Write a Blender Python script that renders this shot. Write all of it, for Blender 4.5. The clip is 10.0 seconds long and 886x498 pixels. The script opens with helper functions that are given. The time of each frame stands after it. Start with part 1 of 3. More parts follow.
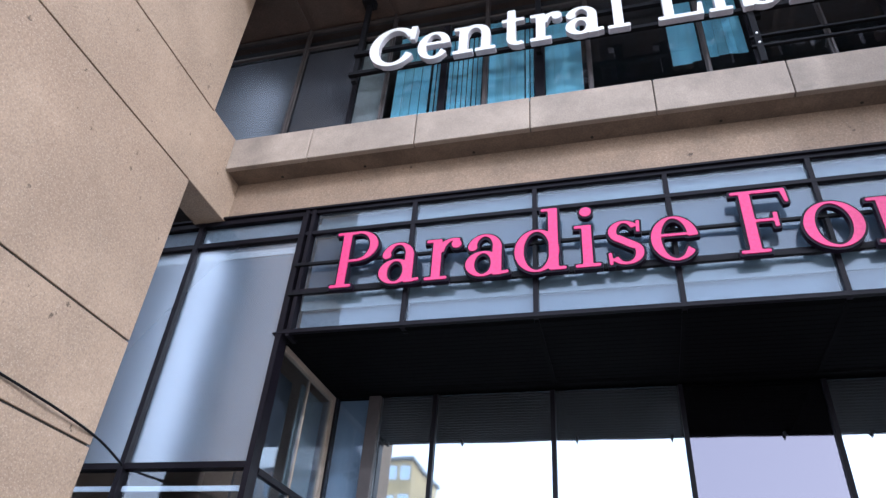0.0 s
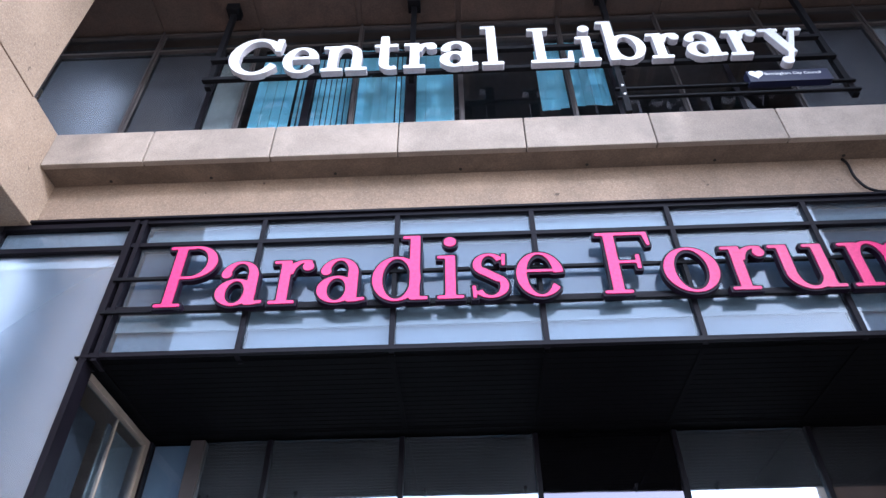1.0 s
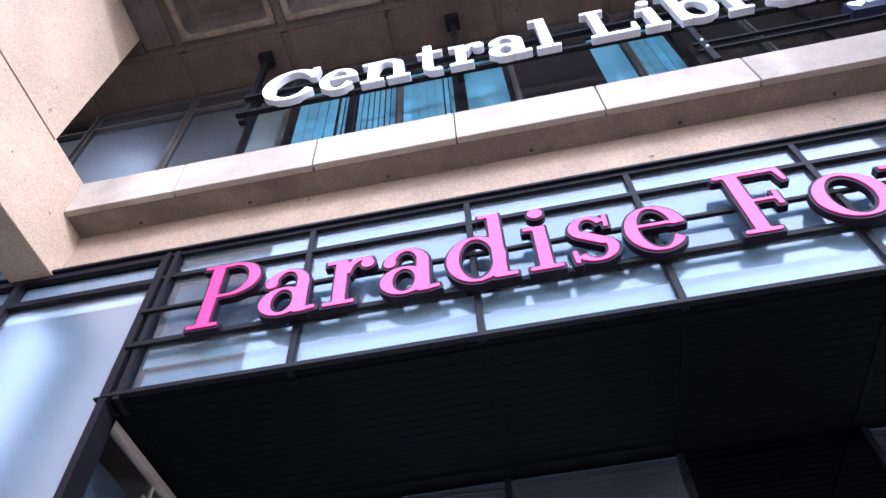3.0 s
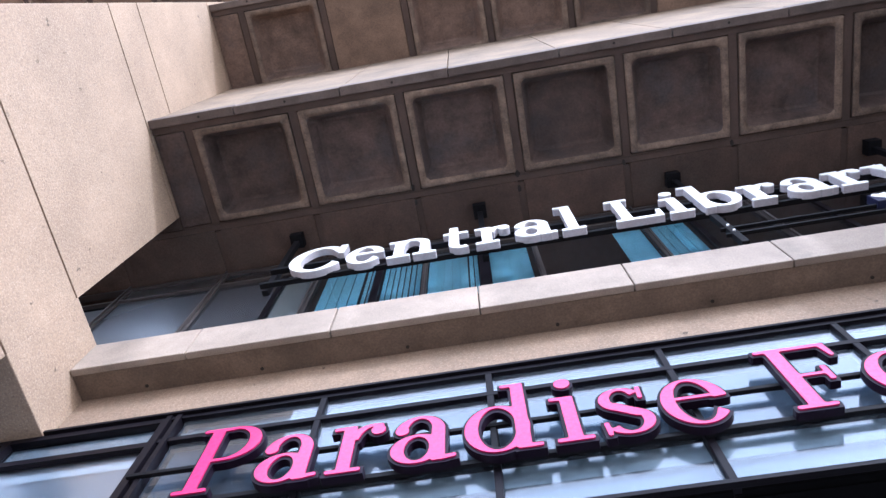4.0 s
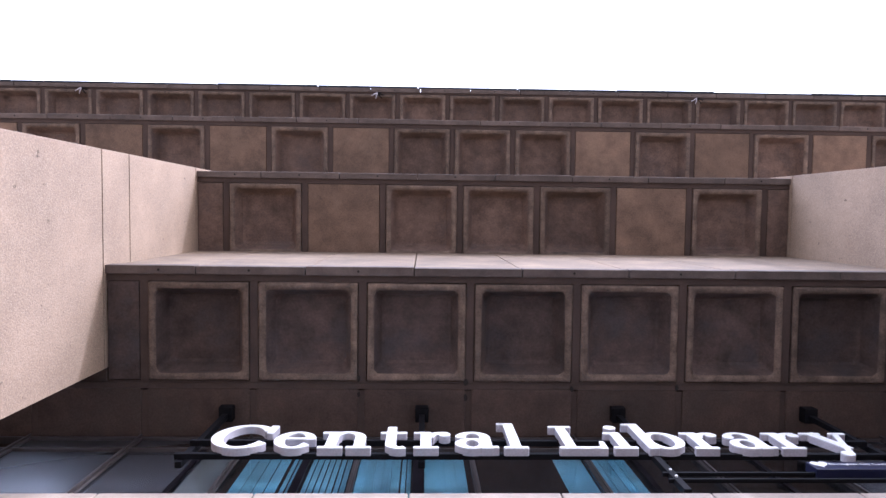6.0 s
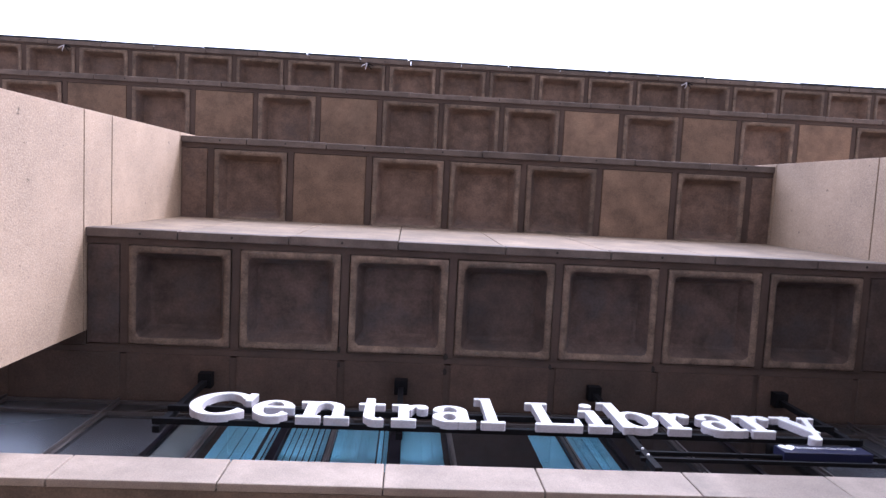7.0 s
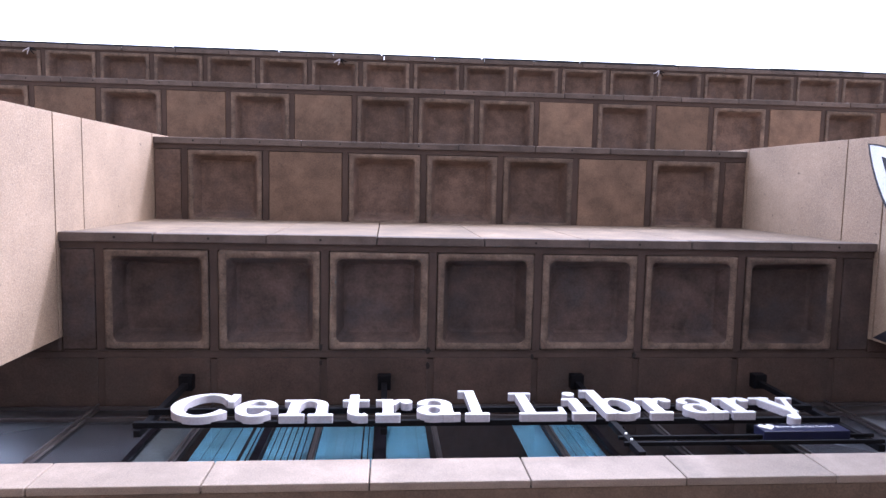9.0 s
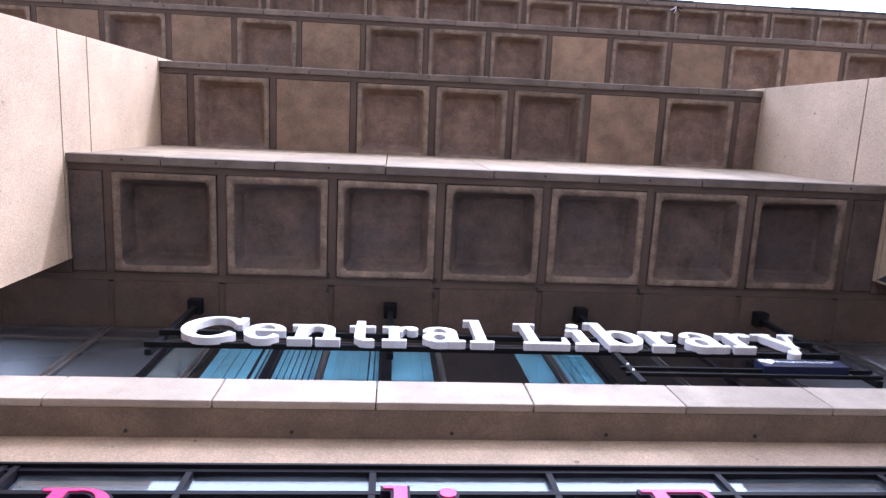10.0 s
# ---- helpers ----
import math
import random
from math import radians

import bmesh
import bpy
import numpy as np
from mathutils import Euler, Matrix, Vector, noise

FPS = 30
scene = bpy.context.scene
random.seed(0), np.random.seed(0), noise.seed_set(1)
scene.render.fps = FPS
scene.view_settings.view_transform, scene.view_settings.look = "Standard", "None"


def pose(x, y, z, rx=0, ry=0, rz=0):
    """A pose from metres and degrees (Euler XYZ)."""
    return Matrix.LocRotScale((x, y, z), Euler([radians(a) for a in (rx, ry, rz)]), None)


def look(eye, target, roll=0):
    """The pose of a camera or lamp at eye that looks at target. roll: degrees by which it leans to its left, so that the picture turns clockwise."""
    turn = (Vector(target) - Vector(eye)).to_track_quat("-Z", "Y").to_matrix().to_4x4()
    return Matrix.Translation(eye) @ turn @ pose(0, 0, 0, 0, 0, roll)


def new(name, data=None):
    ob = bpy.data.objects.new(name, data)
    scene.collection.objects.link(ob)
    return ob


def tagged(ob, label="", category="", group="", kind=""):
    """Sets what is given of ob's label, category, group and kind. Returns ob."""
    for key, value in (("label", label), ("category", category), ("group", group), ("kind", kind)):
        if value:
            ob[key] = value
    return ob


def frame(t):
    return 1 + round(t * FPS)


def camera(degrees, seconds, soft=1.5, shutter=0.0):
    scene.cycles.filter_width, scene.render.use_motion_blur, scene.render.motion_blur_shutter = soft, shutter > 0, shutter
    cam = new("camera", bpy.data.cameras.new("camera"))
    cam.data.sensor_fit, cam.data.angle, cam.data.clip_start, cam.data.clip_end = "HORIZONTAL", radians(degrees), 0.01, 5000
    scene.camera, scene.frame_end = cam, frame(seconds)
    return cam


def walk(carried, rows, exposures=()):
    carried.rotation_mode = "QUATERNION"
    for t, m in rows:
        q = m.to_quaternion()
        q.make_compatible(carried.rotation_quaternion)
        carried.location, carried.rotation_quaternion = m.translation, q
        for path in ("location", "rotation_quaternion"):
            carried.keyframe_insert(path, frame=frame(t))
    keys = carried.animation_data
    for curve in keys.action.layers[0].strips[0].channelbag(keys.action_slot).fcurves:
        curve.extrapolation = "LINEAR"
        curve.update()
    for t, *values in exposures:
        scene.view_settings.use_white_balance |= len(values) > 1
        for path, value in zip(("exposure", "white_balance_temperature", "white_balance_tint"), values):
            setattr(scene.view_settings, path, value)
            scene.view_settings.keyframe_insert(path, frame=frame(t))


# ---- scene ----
cam = camera(66.2, 10.0, soft=1.45)
PATH = [
    (0, (0.031, -5.747, 1.542), (-0.454, -4.183, 2.690), 4.72),
    (0.5, (-0.047, -5.463, 1.610), (-0.223, -3.851, 2.781), 2.75),
    (1, (-0.113, -5.074, 1.621), (-0.166, -3.559, 2.926), -0.55),
    (1.5, (-0.172, -4.679, 1.613), (-0.271, -3.238, 2.997), 4.12),
    (2, (-0.293, -4.245, 1.594), (-0.239, -2.858, 3.034), -0.00),
    (2.2, (-0.339, -4.071, 1.583), (-0.292, -2.682, 3.021), -1.48),
    (3.3, (-0.545, -3.134, 1.578), (-0.737, -2.045, 3.245), -3.14),
    (3.5, (-0.520, -3.047, 1.595), (-0.681, -2.056, 3.325), -3.81),
    (4, (-0.570, -2.881, 1.605), (-0.710, -2.208, 3.484), 2.00),
    (4.5, (-0.636, -2.842, 1.624), (-0.684, -2.380, 3.569), -0.08),
    (5, (-0.649, -2.883, 1.628), (-0.617, -2.641, 3.613), -11.10),
    (5.2, (-0.677, -2.900, 1.632), (-0.619, -2.730, 3.624), -21.71),
    (6.3, (-0.646, -2.791, 1.626), (-0.586, -2.689, 3.623), -28.69),
    (6.5, (-0.648, -2.791, 1.611), (-0.578, -2.645, 3.605), -23.32),
    (7, (-0.652, -2.808, 1.622), (-0.544, -2.633, 3.612), -28.91),
    (7.5, (-0.644, -2.821, 1.621), (-0.494, -2.653, 3.608), -38.74),
    (8, (-0.636, -2.816, 1.627), (-0.461, -2.640, 3.612), -42.22),
    (8.5, (-0.628, -2.801, 1.622), (-0.450, -2.626, 3.607), -43.29),
    (9, (-0.644, -2.791, 1.626), (-0.476, -2.603, 3.610), -40.79),
    (9.5, (-0.677, -2.776, 1.625), (-0.510, -2.566, 3.607), -37.48),
    (10, (-0.688, -2.659, 1.620), (-0.528, -2.300, 3.581), -21.84),
]
EXPOSURES = [
    (0.0, 1.95, 5100, 12), (0.5, 2.1, 5000, 10), (1.0, 2.37, 4950, 13), (2.0, 2.97, 4920, 16), (3.3, 3.0, 4900, 15), (3.5, 2.97, 4900, 14), (4.0, 2.62, 4950, 14),
    (4.5, 2.78, 5050, 16), (5.0, 2.88, 5050, 19), (6.3, 2.35, 5050, 23), (7.5, 2.53, 5050, 23), (9.5, 2.68, 5000, 22), (10.0, 2.92, 4980, 18),
]
walk(cam, [(t, look(eye, target, roll)) for t, eye, target, roll in PATH], EXPOSURES)

# ---- world and sun ----
SUN_DIR = Vector((-1.11, 1.0, -0.55)).normalized()      # the way the sunlight travels
world = bpy.data.worlds.new("sky")
scene.world = world
world.use_nodes = True
wn, wl = world.node_tree.nodes, world.node_tree.links
sky = wn.new("ShaderNodeTexSky")
sky.sky_type = "NISHITA"
sky.sun_disc = False
sky.sun_elevation = math.asin(-SUN_DIR.z)
sky.sun_rotation = math.atan2(-SUN_DIR.x, -SUN_DIR.y)
sky.air_density, sky.dust_density, sky.ozone_density = 1.0, 3.0, 1.0
wn["Background"].inputs["Strength"].default_value = 0.15
haze = wn.new("ShaderNodeMix")
haze.data_type = "RGBA"
haze.inputs[0].default_value = 0.8
haze.inputs[7].default_value = (6.4, 6.1, 5.75, 1)      # thin bright overcast veil over the whole sky
wl.new(sky.outputs[0], haze.inputs[6])
wl.new(haze.outputs[2], wn["Background"].inputs["Color"])
sun = new("sun", bpy.data.lights.new("sun", "SUN"))
sun.data.energy, sun.data.angle, sun.data.color = 0.5, radians(0.9), (1.0, 0.93, 0.83)
sun.matrix_world = look(Vector((20, -30, 20)), Vector((20, -30, 20)) + SUN_DIR)


# ---- materials ----
def material(name, base, rough=0.8, metal=0.0, var=0.12, rub=0.5, grain=90.0, stain=1.3, bump=0.25, speck=None, speck_amount=0.0,
             spec=0.5, tone=None, by_object=0.0, streak=0.0):
    """A painted, mineral or metal surface: colour varied at two scales, fine relief, worn gloss."""
    m = bpy.data.materials.new(name)
    m.use_nodes = True
    n, l = m.node_tree.nodes, m.node_tree.links
    bsdf = n["Principled BSDF"]
    geo = n.new("ShaderNodeNewGeometry")

    def noise_at(scale, detail, stretch=None):
        t = n.new("ShaderNodeTexNoise")
        t.inputs["Scale"].default_value, t.inputs["Detail"].default_value, t.inputs["Roughness"].default_value = scale, detail, 0.65
        if stretch:
            mp = n.new("ShaderNodeMapping")
            mp.inputs["Scale"].default_value = stretch
            l.new(geo.outputs["Position"], mp.inputs["Vector"])
            l.new(mp.outputs[0], t.inputs["Vector"])
        else:
            l.new(geo.outputs["Position"], t.inputs["Vector"])
        return t

    def mixed(a, b, fac, mode="MIX"):
        x = n.new("ShaderNodeMix")
        x.data_type, x.blend_type = "RGBA", mode
        for sock, v in ((x.inputs[6], a), (x.inputs[7], b), (x.inputs[0], fac)):
            if isinstance(v, bpy.types.NodeSocket):
                l.new(v, sock)
            else:
                sock.default_value = v
        return x.outputs[2]

    def ramp(fac, lo, hi):
        r = n.new("ShaderNodeMapRange")
        l.new(fac, r.inputs["Value"])
        r.inputs["From Min"].default_value, r.inputs["From Max"].default_value = lo, hi
        return r.outputs[0]

    big, fine = noise_at(stain, 6), noise_at(grain, 3)
    dark = tuple(c * (1 - 2.2 * var) for c in base) + (1,)
    light = tuple(min(1, c * (1 + 1.2 * var)) for c in base) + (1,)
    col = mixed(dark, light, ramp(big.outputs["Fac"], 0.3, 0.7))
    if tone:
        t2 = noise_at(stain * 0.45, 4)
        col = mixed(col, tone + (1,), ramp(t2.outputs["Fac"], 0.5, 0.75))
    if streak:
        st = noise_at(1.0, 5, (5.0, 5.0, 0.35))
        col = mixed(col, tuple(c * 0.45 for c in base) + (1,), ramp(st.outputs["Fac"], 0.75 - streak * 0.3, 0.95))
    g = mixed((0.72, 0.72, 0.72, 1), (1.22, 1.22, 1.22, 1), ramp(fine.outputs["Fac"], 0.3, 0.7))
    col = mixed(col, g, rub, "MULTIPLY")
    if speck:
        v = n.new("ShaderNodeTexVoronoi")
        v.inputs["Scale"].default_value = grain * 0.9
        l.new(geo.outputs["Position"], v.inputs["Vector"])
        col = mixed(col, speck + (1,), mixed((0, 0, 0, 1), (speck_amount,) * 3 + (1,), ramp(v.outputs["Distance"], 0.32, 0.12)))
        pit = noise_at(7.0, 5)
        col = mixed(col, tuple(c * 0.3 for c in base) + (1,), ramp(pit.outputs["Fac"], 0.66, 0.72))
    if by_object:
        oi = n.new("ShaderNodeObjectInfo")
        col = mixed(col, mixed((1 - by_object,) * 3 + (1,), (1 + by_object * 0.6,) * 3 + (1,), oi.outputs["Random"]), 1.0, "MULTIPLY")
    l.new(col, bsdf.inputs["Base Color"])
    bsdf.inputs["Metallic"].default_value = metal
    bsdf.inputs["Specular IOR Level"].default_value = spec
    rr = n.new("ShaderNodeMapRange")
    l.new(big.outputs["Fac"], rr.inputs["Value"])
    rr.inputs["To Min"].default_value, rr.inputs["To Max"].default_value = rough * 0.8, min(1, rough * 1.15)
    l.new(rr.outputs[0], bsdf.inputs["Roughness"])
    if bump:
        b = n.new("ShaderNodeBump")
        b.inputs["Strength"].default_value, b.inputs["Distance"].default_value = bump, 0.01
        l.new(fine.outputs["Fac"], b.inputs["Height"])
        l.new(b.outputs[0], bsdf.inputs["Normal"])
    return m


def glass(name, tint, gloss=1.0, rough=0.015, sheen=(0.92, 0.95, 1.0), dust=0.0):
    """A pane: what lies behind, tinted, and a mirror image on top that grows with the angle."""
    m = bpy.data.materials.new(name)
    m.use_nodes = True
    n, l = m.node_tree.nodes, m.node_tree.links
    n.remove(n["Principled BSDF"])
    tr, gl, mx, lw, pw, mr = (n.new("ShaderNode" + k) for k in ("BsdfTransparent", "BsdfGlossy", "MixShader", "LayerWeight", "Math", "MapRange"))
    tr.inputs["Color"].default_value = tint + (1,)
    gl.inputs["Color"].default_value = sheen + (1,)
    gl.inputs["Roughness"].default_value = rough
    lw.inputs["Blend"].default_value = 0.5
    pw.operation, pw.inputs[1].default_value = "POWER", 4.0
    mr.inputs["To Min"].default_value = gloss
    l.new(lw.outputs["Facing"], pw.inputs[0])
    l.new(pw.outputs[0], mr.inputs["Value"])
    geo, nz, b = n.new("ShaderNodeNewGeometry"), n.new("ShaderNodeTexNoise"), n.new("ShaderNodeBump")
    nz.inputs["Scale"].default_value = 0.9
    b.inputs["Strength"].default_value, b.inputs["Distance"].default_value = 0.12, 0.02
    l.new(geo.outputs["Position"], nz.inputs["Vector"])
    l.new(nz.outputs["Fac"], b.inputs["Height"])
    l.new(b.outputs[0], gl.inputs["Normal"])
    l.new(mr.outputs[0], mx.inputs[0])
    l.new(tr.outputs[0], mx.inputs[1])
    l.new(gl.outputs[0], mx.inputs[2])
    if dust:
        # a thin uneven film of dust on the pane
        df, film_mix, dn, dr = n.new("ShaderNodeBsdfDiffuse"), n.new("ShaderNodeMixShader"), n.new("ShaderNodeTexNoise"), n.new("ShaderNodeMapRange")
        df.inputs["Color"].default_value = (0.52, 0.56, 0.62, 1)
        dn.inputs["Scale"].default_value, dn.inputs["Detail"].default_value = 1.7, 6
        l.new(geo.outputs["Position"], dn.inputs["Vector"])
        l.new(dn.outputs["Fac"], dr.inputs["Value"])
        dr.inputs["From Min"].default_value, dr.inputs["From Max"].default_value = 0.3, 0.7
        dr.inputs["To Min"].default_value, dr.inputs["To Max"].default_value = dust * 0.6, dust * 1.4
        l.new(dr.outputs[0], film_mix.inputs[0])
        l.new(mx.outputs[0], film_mix.inputs[1])
        l.new(df.outputs[0], film_mix.inputs[2])
        l.new(film_mix.outputs[0], n["Material Output"].inputs["Surface"])
    else:
        l.new(mx.outputs[0], n["Material Output"].inputs["Surface"])
    return m


CONCRETE = material("exposed_aggregate_concrete", (0.345, 0.256, 0.182), 0.85, var=0.12, rub=0.75, grain=48, stain=0.9, bump=0.5,
                    speck=(0.56, 0.48, 0.40), speck_amount=0.4, tone=(0.295, 0.212, 0.148), streak=0.25)
SPANDREL = material("brown_aggregate_band_concrete", (0.255, 0.182, 0.126), 0.85, var=0.14, rub=0.8, grain=48, stain=1.2, bump=0.5, speck=(0.44, 0.36, 0.28),
                    speck_amount=0.35, tone=(0.215, 0.152, 0.105), streak=0.3)
COPING = material("pale_precast_coping", (0.305, 0.25, 0.203), 0.8, rub=0.7, var=0.17, grain=80, stain=1.6, bump=0.3, tone=(0.26, 0.21, 0.17), by_object=0.12, streak=0.2)
WALLPANEL = material("weathered_precast_wall_panel", (0.225, 0.168, 0.116), 0.85, rub=0.8, var=0.2, grain=60, stain=1.4, bump=0.4, tone=(0.175, 0.13, 0.092), by_object=0.15, streak=0.3)
WINGPANEL = material("satin_steel_blue_panel", (0.25, 0.29, 0.34), 0.3, var=0.05, rub=0.1, grain=14, stain=0.5, bump=0.0, spec=0.6)
# Back row's shade near the windows is put into this darker concrete
BACKPANEL = material("shaded_plain_precast", (0.086, 0.055, 0.042), 0.88, var=0.2, rub=0.9, grain=45, stain=2.2, bump=0.4, tone=(0.07, 0.052, 0.042), by_object=0.15)
# Darker stained COFFER for row 1; deeper shade is put into the colour
SHADED = material("shaded_stained_coffer_precast", (0.098, 0.068, 0.057), 0.88, var=0.28, rub=0.8, grain=30, stain=3.0, bump=0.5, tone=(0.066, 0.058, 0.060), by_object=0.25)
COFFER = material("brown_weathered_precast", (0.165, 0.110, 0.083), 0.85, var=0.24, rub=0.8, grain=30, stain=3.4, bump=0.5, tone=(0.115, 0.086, 0.076), by_object=0.25)
LIP = material("worn_pale_coffer_lip", (0.182, 0.131, 0.097), 0.85, var=0.28, rub=0.9, grain=45, stain=5.0, bump=0.5, tone=(0.115, 0.085, 0.068), by_object=0.2)
RIB = material("dark_sooty_joint_concrete", (0.080, 0.054, 0.043), 0.9, var=0.16, grain=60, stain=1.5, bump=0.4)
EDGE = material("grey_brown_edge_concrete", (0.135, 0.105, 0.09), 0.85, var=0.2, grain=60, stain=2.5, bump=0.4, by_object=0.15)
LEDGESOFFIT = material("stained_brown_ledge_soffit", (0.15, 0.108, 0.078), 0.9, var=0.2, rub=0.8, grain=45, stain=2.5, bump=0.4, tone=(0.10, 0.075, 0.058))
GAP = material("black_mastic_joint", (0.02, 0.017, 0.015), 0.9, var=0.1)
FRAME = material("dark_bronze_anodised_frame", (0.0065, 0.0055, 0.0085), 0.45, metal=0.0, var=0.12, grain=140, stain=3, bump=0.05, spec=0.12)
FRAME_PALE = material("brown_painted_window_mullion", (0.05, 0.041, 0.04), 0.55, var=0.14, grain=90, stain=3, bump=0.1)
STEEL = material("black_painted_steel", (0.008, 0.008, 0.01), 0.6, var=0.12, grain=90, bump=0.1, spec=0.1)
# Dark metal, taken further down: the recess's shade is put into the colour
SOFFIT = material("shaded_black_metal_soffit", (0.0028, 0.0028, 0.0036), 0.65, var=0.12, grain=60, bump=0.1, spec=0.05)
WHITE = material("white_painted_letter", (0.76, 0.76, 0.76), 0.45, var=0.03, grain=50, stain=2, bump=0.05)
# Letter sides are white too; their shade is put into this greyer tone
WHITE_SIDE = material("shaded_letter_return", (0.50, 0.475, 0.52), 0.5, var=0.08, grain=50, stain=3, bump=0.05, streak=0.3)
PINK = material("magenta_acrylic_letter_face", (0.52, 0.028, 0.14), 0.22, var=0.03, grain=30, stain=1, bump=0.0, spec=0.35)
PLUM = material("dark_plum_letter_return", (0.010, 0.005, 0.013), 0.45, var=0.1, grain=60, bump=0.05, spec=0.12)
BACKING = material("pale_spandrel_backing", (0.25, 0.265, 0.28), 0.7, var=0.08, grain=20, stain=1.2, bump=0.0, streak=0.15)
PELMET = material("off_white_pelmet_board", (0.29, 0.305, 0.29), 0.7, var=0.08, grain=20, stain=2.0, bump=0.0)
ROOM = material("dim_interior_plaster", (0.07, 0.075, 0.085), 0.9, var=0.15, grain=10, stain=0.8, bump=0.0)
CURTAIN = material("grey_interior_lining", (0.10, 0.115, 0.14), 0.9, var=0.12, grain=10, stain=0.6, bump=0.0)
BLIND = material("turquoise_blind_fabric", (0.34, 0.74, 0.92), 0.8, var=0.08, grain=200, stain=2, bump=0.1, by_object=0.12)
NAVY = material("navy_sign_panel", (0.012, 0.014, 0.045), 0.35, var=0.08, grain=60, bump=0.03)
SIGNWHITE = material("white_sign_vinyl", (0.8, 0.8, 0.8), 0.5, var=0.02, bump=0.0)
MURAL_WHITE = material("white_masonry_paint", (0.74, 0.76, 0.78), 0.7, var=0.06, grain=70, stain=3, bump=0.4)
MURAL_BLACK = material("black_masonry_paint", (0.02, 0.02, 0.03), 0.6, var=0.1, grain=70, stain=3, bump=0.4)
MURAL_RED = material("red_masonry_paint", (0.72, 0.06, 0.04), 0.6, var=0.08, grain=70, stain=3, bump=0.4)
MURAL_BLUE = material("pale_blue_masonry_paint", (0.42, 0.62, 0.70), 0.6, var=0.08, grain=70, stain=3, bump=0.4)
PAVING = material("grey_paving_slab", (0.27, 0.245, 0.215), 0.85, var=0.06, grain=50, stain=2.5, bump=0.3)
LEAD = material("dark_lead_flashing", (0.06, 0.07, 0.08), 0.5, metal=0.4, var=0.15, grain=30, stain=1, bump=0.2)
BRICK = material("orange_brick_facade", (0.42, 0.22, 0.13), 0.85, var=0.15, grain=12, stain=0.3, bump=0.2)
PALE_RENDER = material("cream_render_facade", (0.68, 0.58, 0.50), 0.85, var=0.08, grain=8, stain=0.3, bump=0.1)
BUFF = material("buff_stone_facade", (0.55, 0.42, 0.22), 0.85, var=0.12, grain=8, stain=0.3, bump=0.2)
ROOFING = material("grey_roof_felt", (0.16, 0.16, 0.16), 0.9, var=0.12, grain=20, stain=0.5, bump=0.2)
GLASS_FASCIA = glass("blue_tinted_fascia_glass", (0.72, 0.78, 0.84), 0.05, sheen=(0.90, 0.94, 1.0), dust=0.03)
GLASS_WING = glass("grey_tinted_wing_glass", (0.82, 0.87, 0.92), 0.06)
GLASS_SATIN = glass("satin_wing_glass", (0.80, 0.85, 0.90), 0.22, 0.30)
GLASS_HAZY = glass("hazy_window_glass", (0.90, 0.92, 0.94), 0.02, 0.28)
GLASS_WINDOW = glass("clear_window_glass", (0.95, 0.965, 0.975), 0.065)
GLASS_DOOR = glass("mirror_tinted_door_glass", (0.30, 0.40, 0.46), 0.52, 0.03, sheen=(0.84, 0.93, 1.0), dust=0.04)
GLASS_BROWN = glass("brown_filmed_door_glass", (0.10, 0.09, 0.09), 0.16, 0.05, (0.62, 0.52, 0.50), dust=0.03)
# One pane's lilac reflection is put into its mirror tint
GLASS_LILAC = glass("lilac_reflection_door_glass", (0.10, 0.10, 0.14), 0.30, 0.03, (0.50, 0.47, 0.55))


# ---- mesh helpers ----
def box(bm, x0, x1, y0, y1, z0, z1, bevel=0.0):
    vs = [bm.verts.new((x, y, z)) for x in (x0, x1) for y in (y0, y1) for z in (z0, z1)]
    fs = [bm.faces.new([vs[i] for i in q]) for q in ((0, 1, 3, 2), (4, 6, 7, 5), (0, 4, 5, 1), (2, 3, 7, 6), (0, 2, 6, 4), (1, 5, 7, 3))]
    if bevel:
        bmesh.ops.bevel(bm, geom=list({e for f in fs for e in f.edges}), offset=bevel, segments=2, profile=0.6, affect="EDGES")
    return bm


def boxes(*rows, bevel=0.0):
    bm = bmesh.new()
    for r in rows:
        box(bm, *r, bevel=bevel)
    return bm


def tube(bm, a, b, r, n=10):
    a, b = Vector(a), Vector(b)
    q = (b - a).to_track_quat("Z", "Y").to_matrix()
    ring = [[bm.verts.new(p + q @ Vector((r * math.cos(2 * math.pi * i / n), r * math.sin(2 * math.pi * i / n), 0))) for i in range(n)] for p in (a, b)]
    for i in range(n):
        bm.faces.new((ring[0][i], ring[0][(i + 1) % n], ring[1][(i + 1) % n], ring[1][i]))
    bm.faces.new(ring[0][::-1])
    bm.faces.new(ring[1])
    return bm


def plate(bm, pts, lift):
    """A flat shape with a little thickness: the outline as given, and the same moved by lift."""
    a = [bm.verts.new(p) for p in pts]
    b = [bm.verts.new(Vector(p) + Vector(lift)) for p in pts]
    n = len(a)
    bm.faces.new(a)
    bm.faces.new(b[::-1])
    for i in range(n):
        bm.faces.new((a[i], b[i], b[(i + 1) % n], a[(i + 1) % n]))
    return bm


def mesh_of(name, bm, mats):
    bmesh.ops.recalc_face_normals(bm, faces=bm.faces)
    me = bpy.data.meshes.new(name)
    bm.to_mesh(me)
    bm.free()
    for m in mats if isinstance(mats, (list, tuple)) else [mats]:
        me.materials.append(m)
    return me


def part(name, bm, mat, parent=None, label="", at=None):
    ob = new(name, mesh_of(name, bm, mat))
    ob.parent = parent
    if at:
        ob.location = at
    return tagged(ob, label)


def piece(name, me, parent, at, turn=0.0):
    ob = new(name, me)
    ob.parent = parent
    ob.location = at
    ob.rotation_euler.z = turn
    return ob


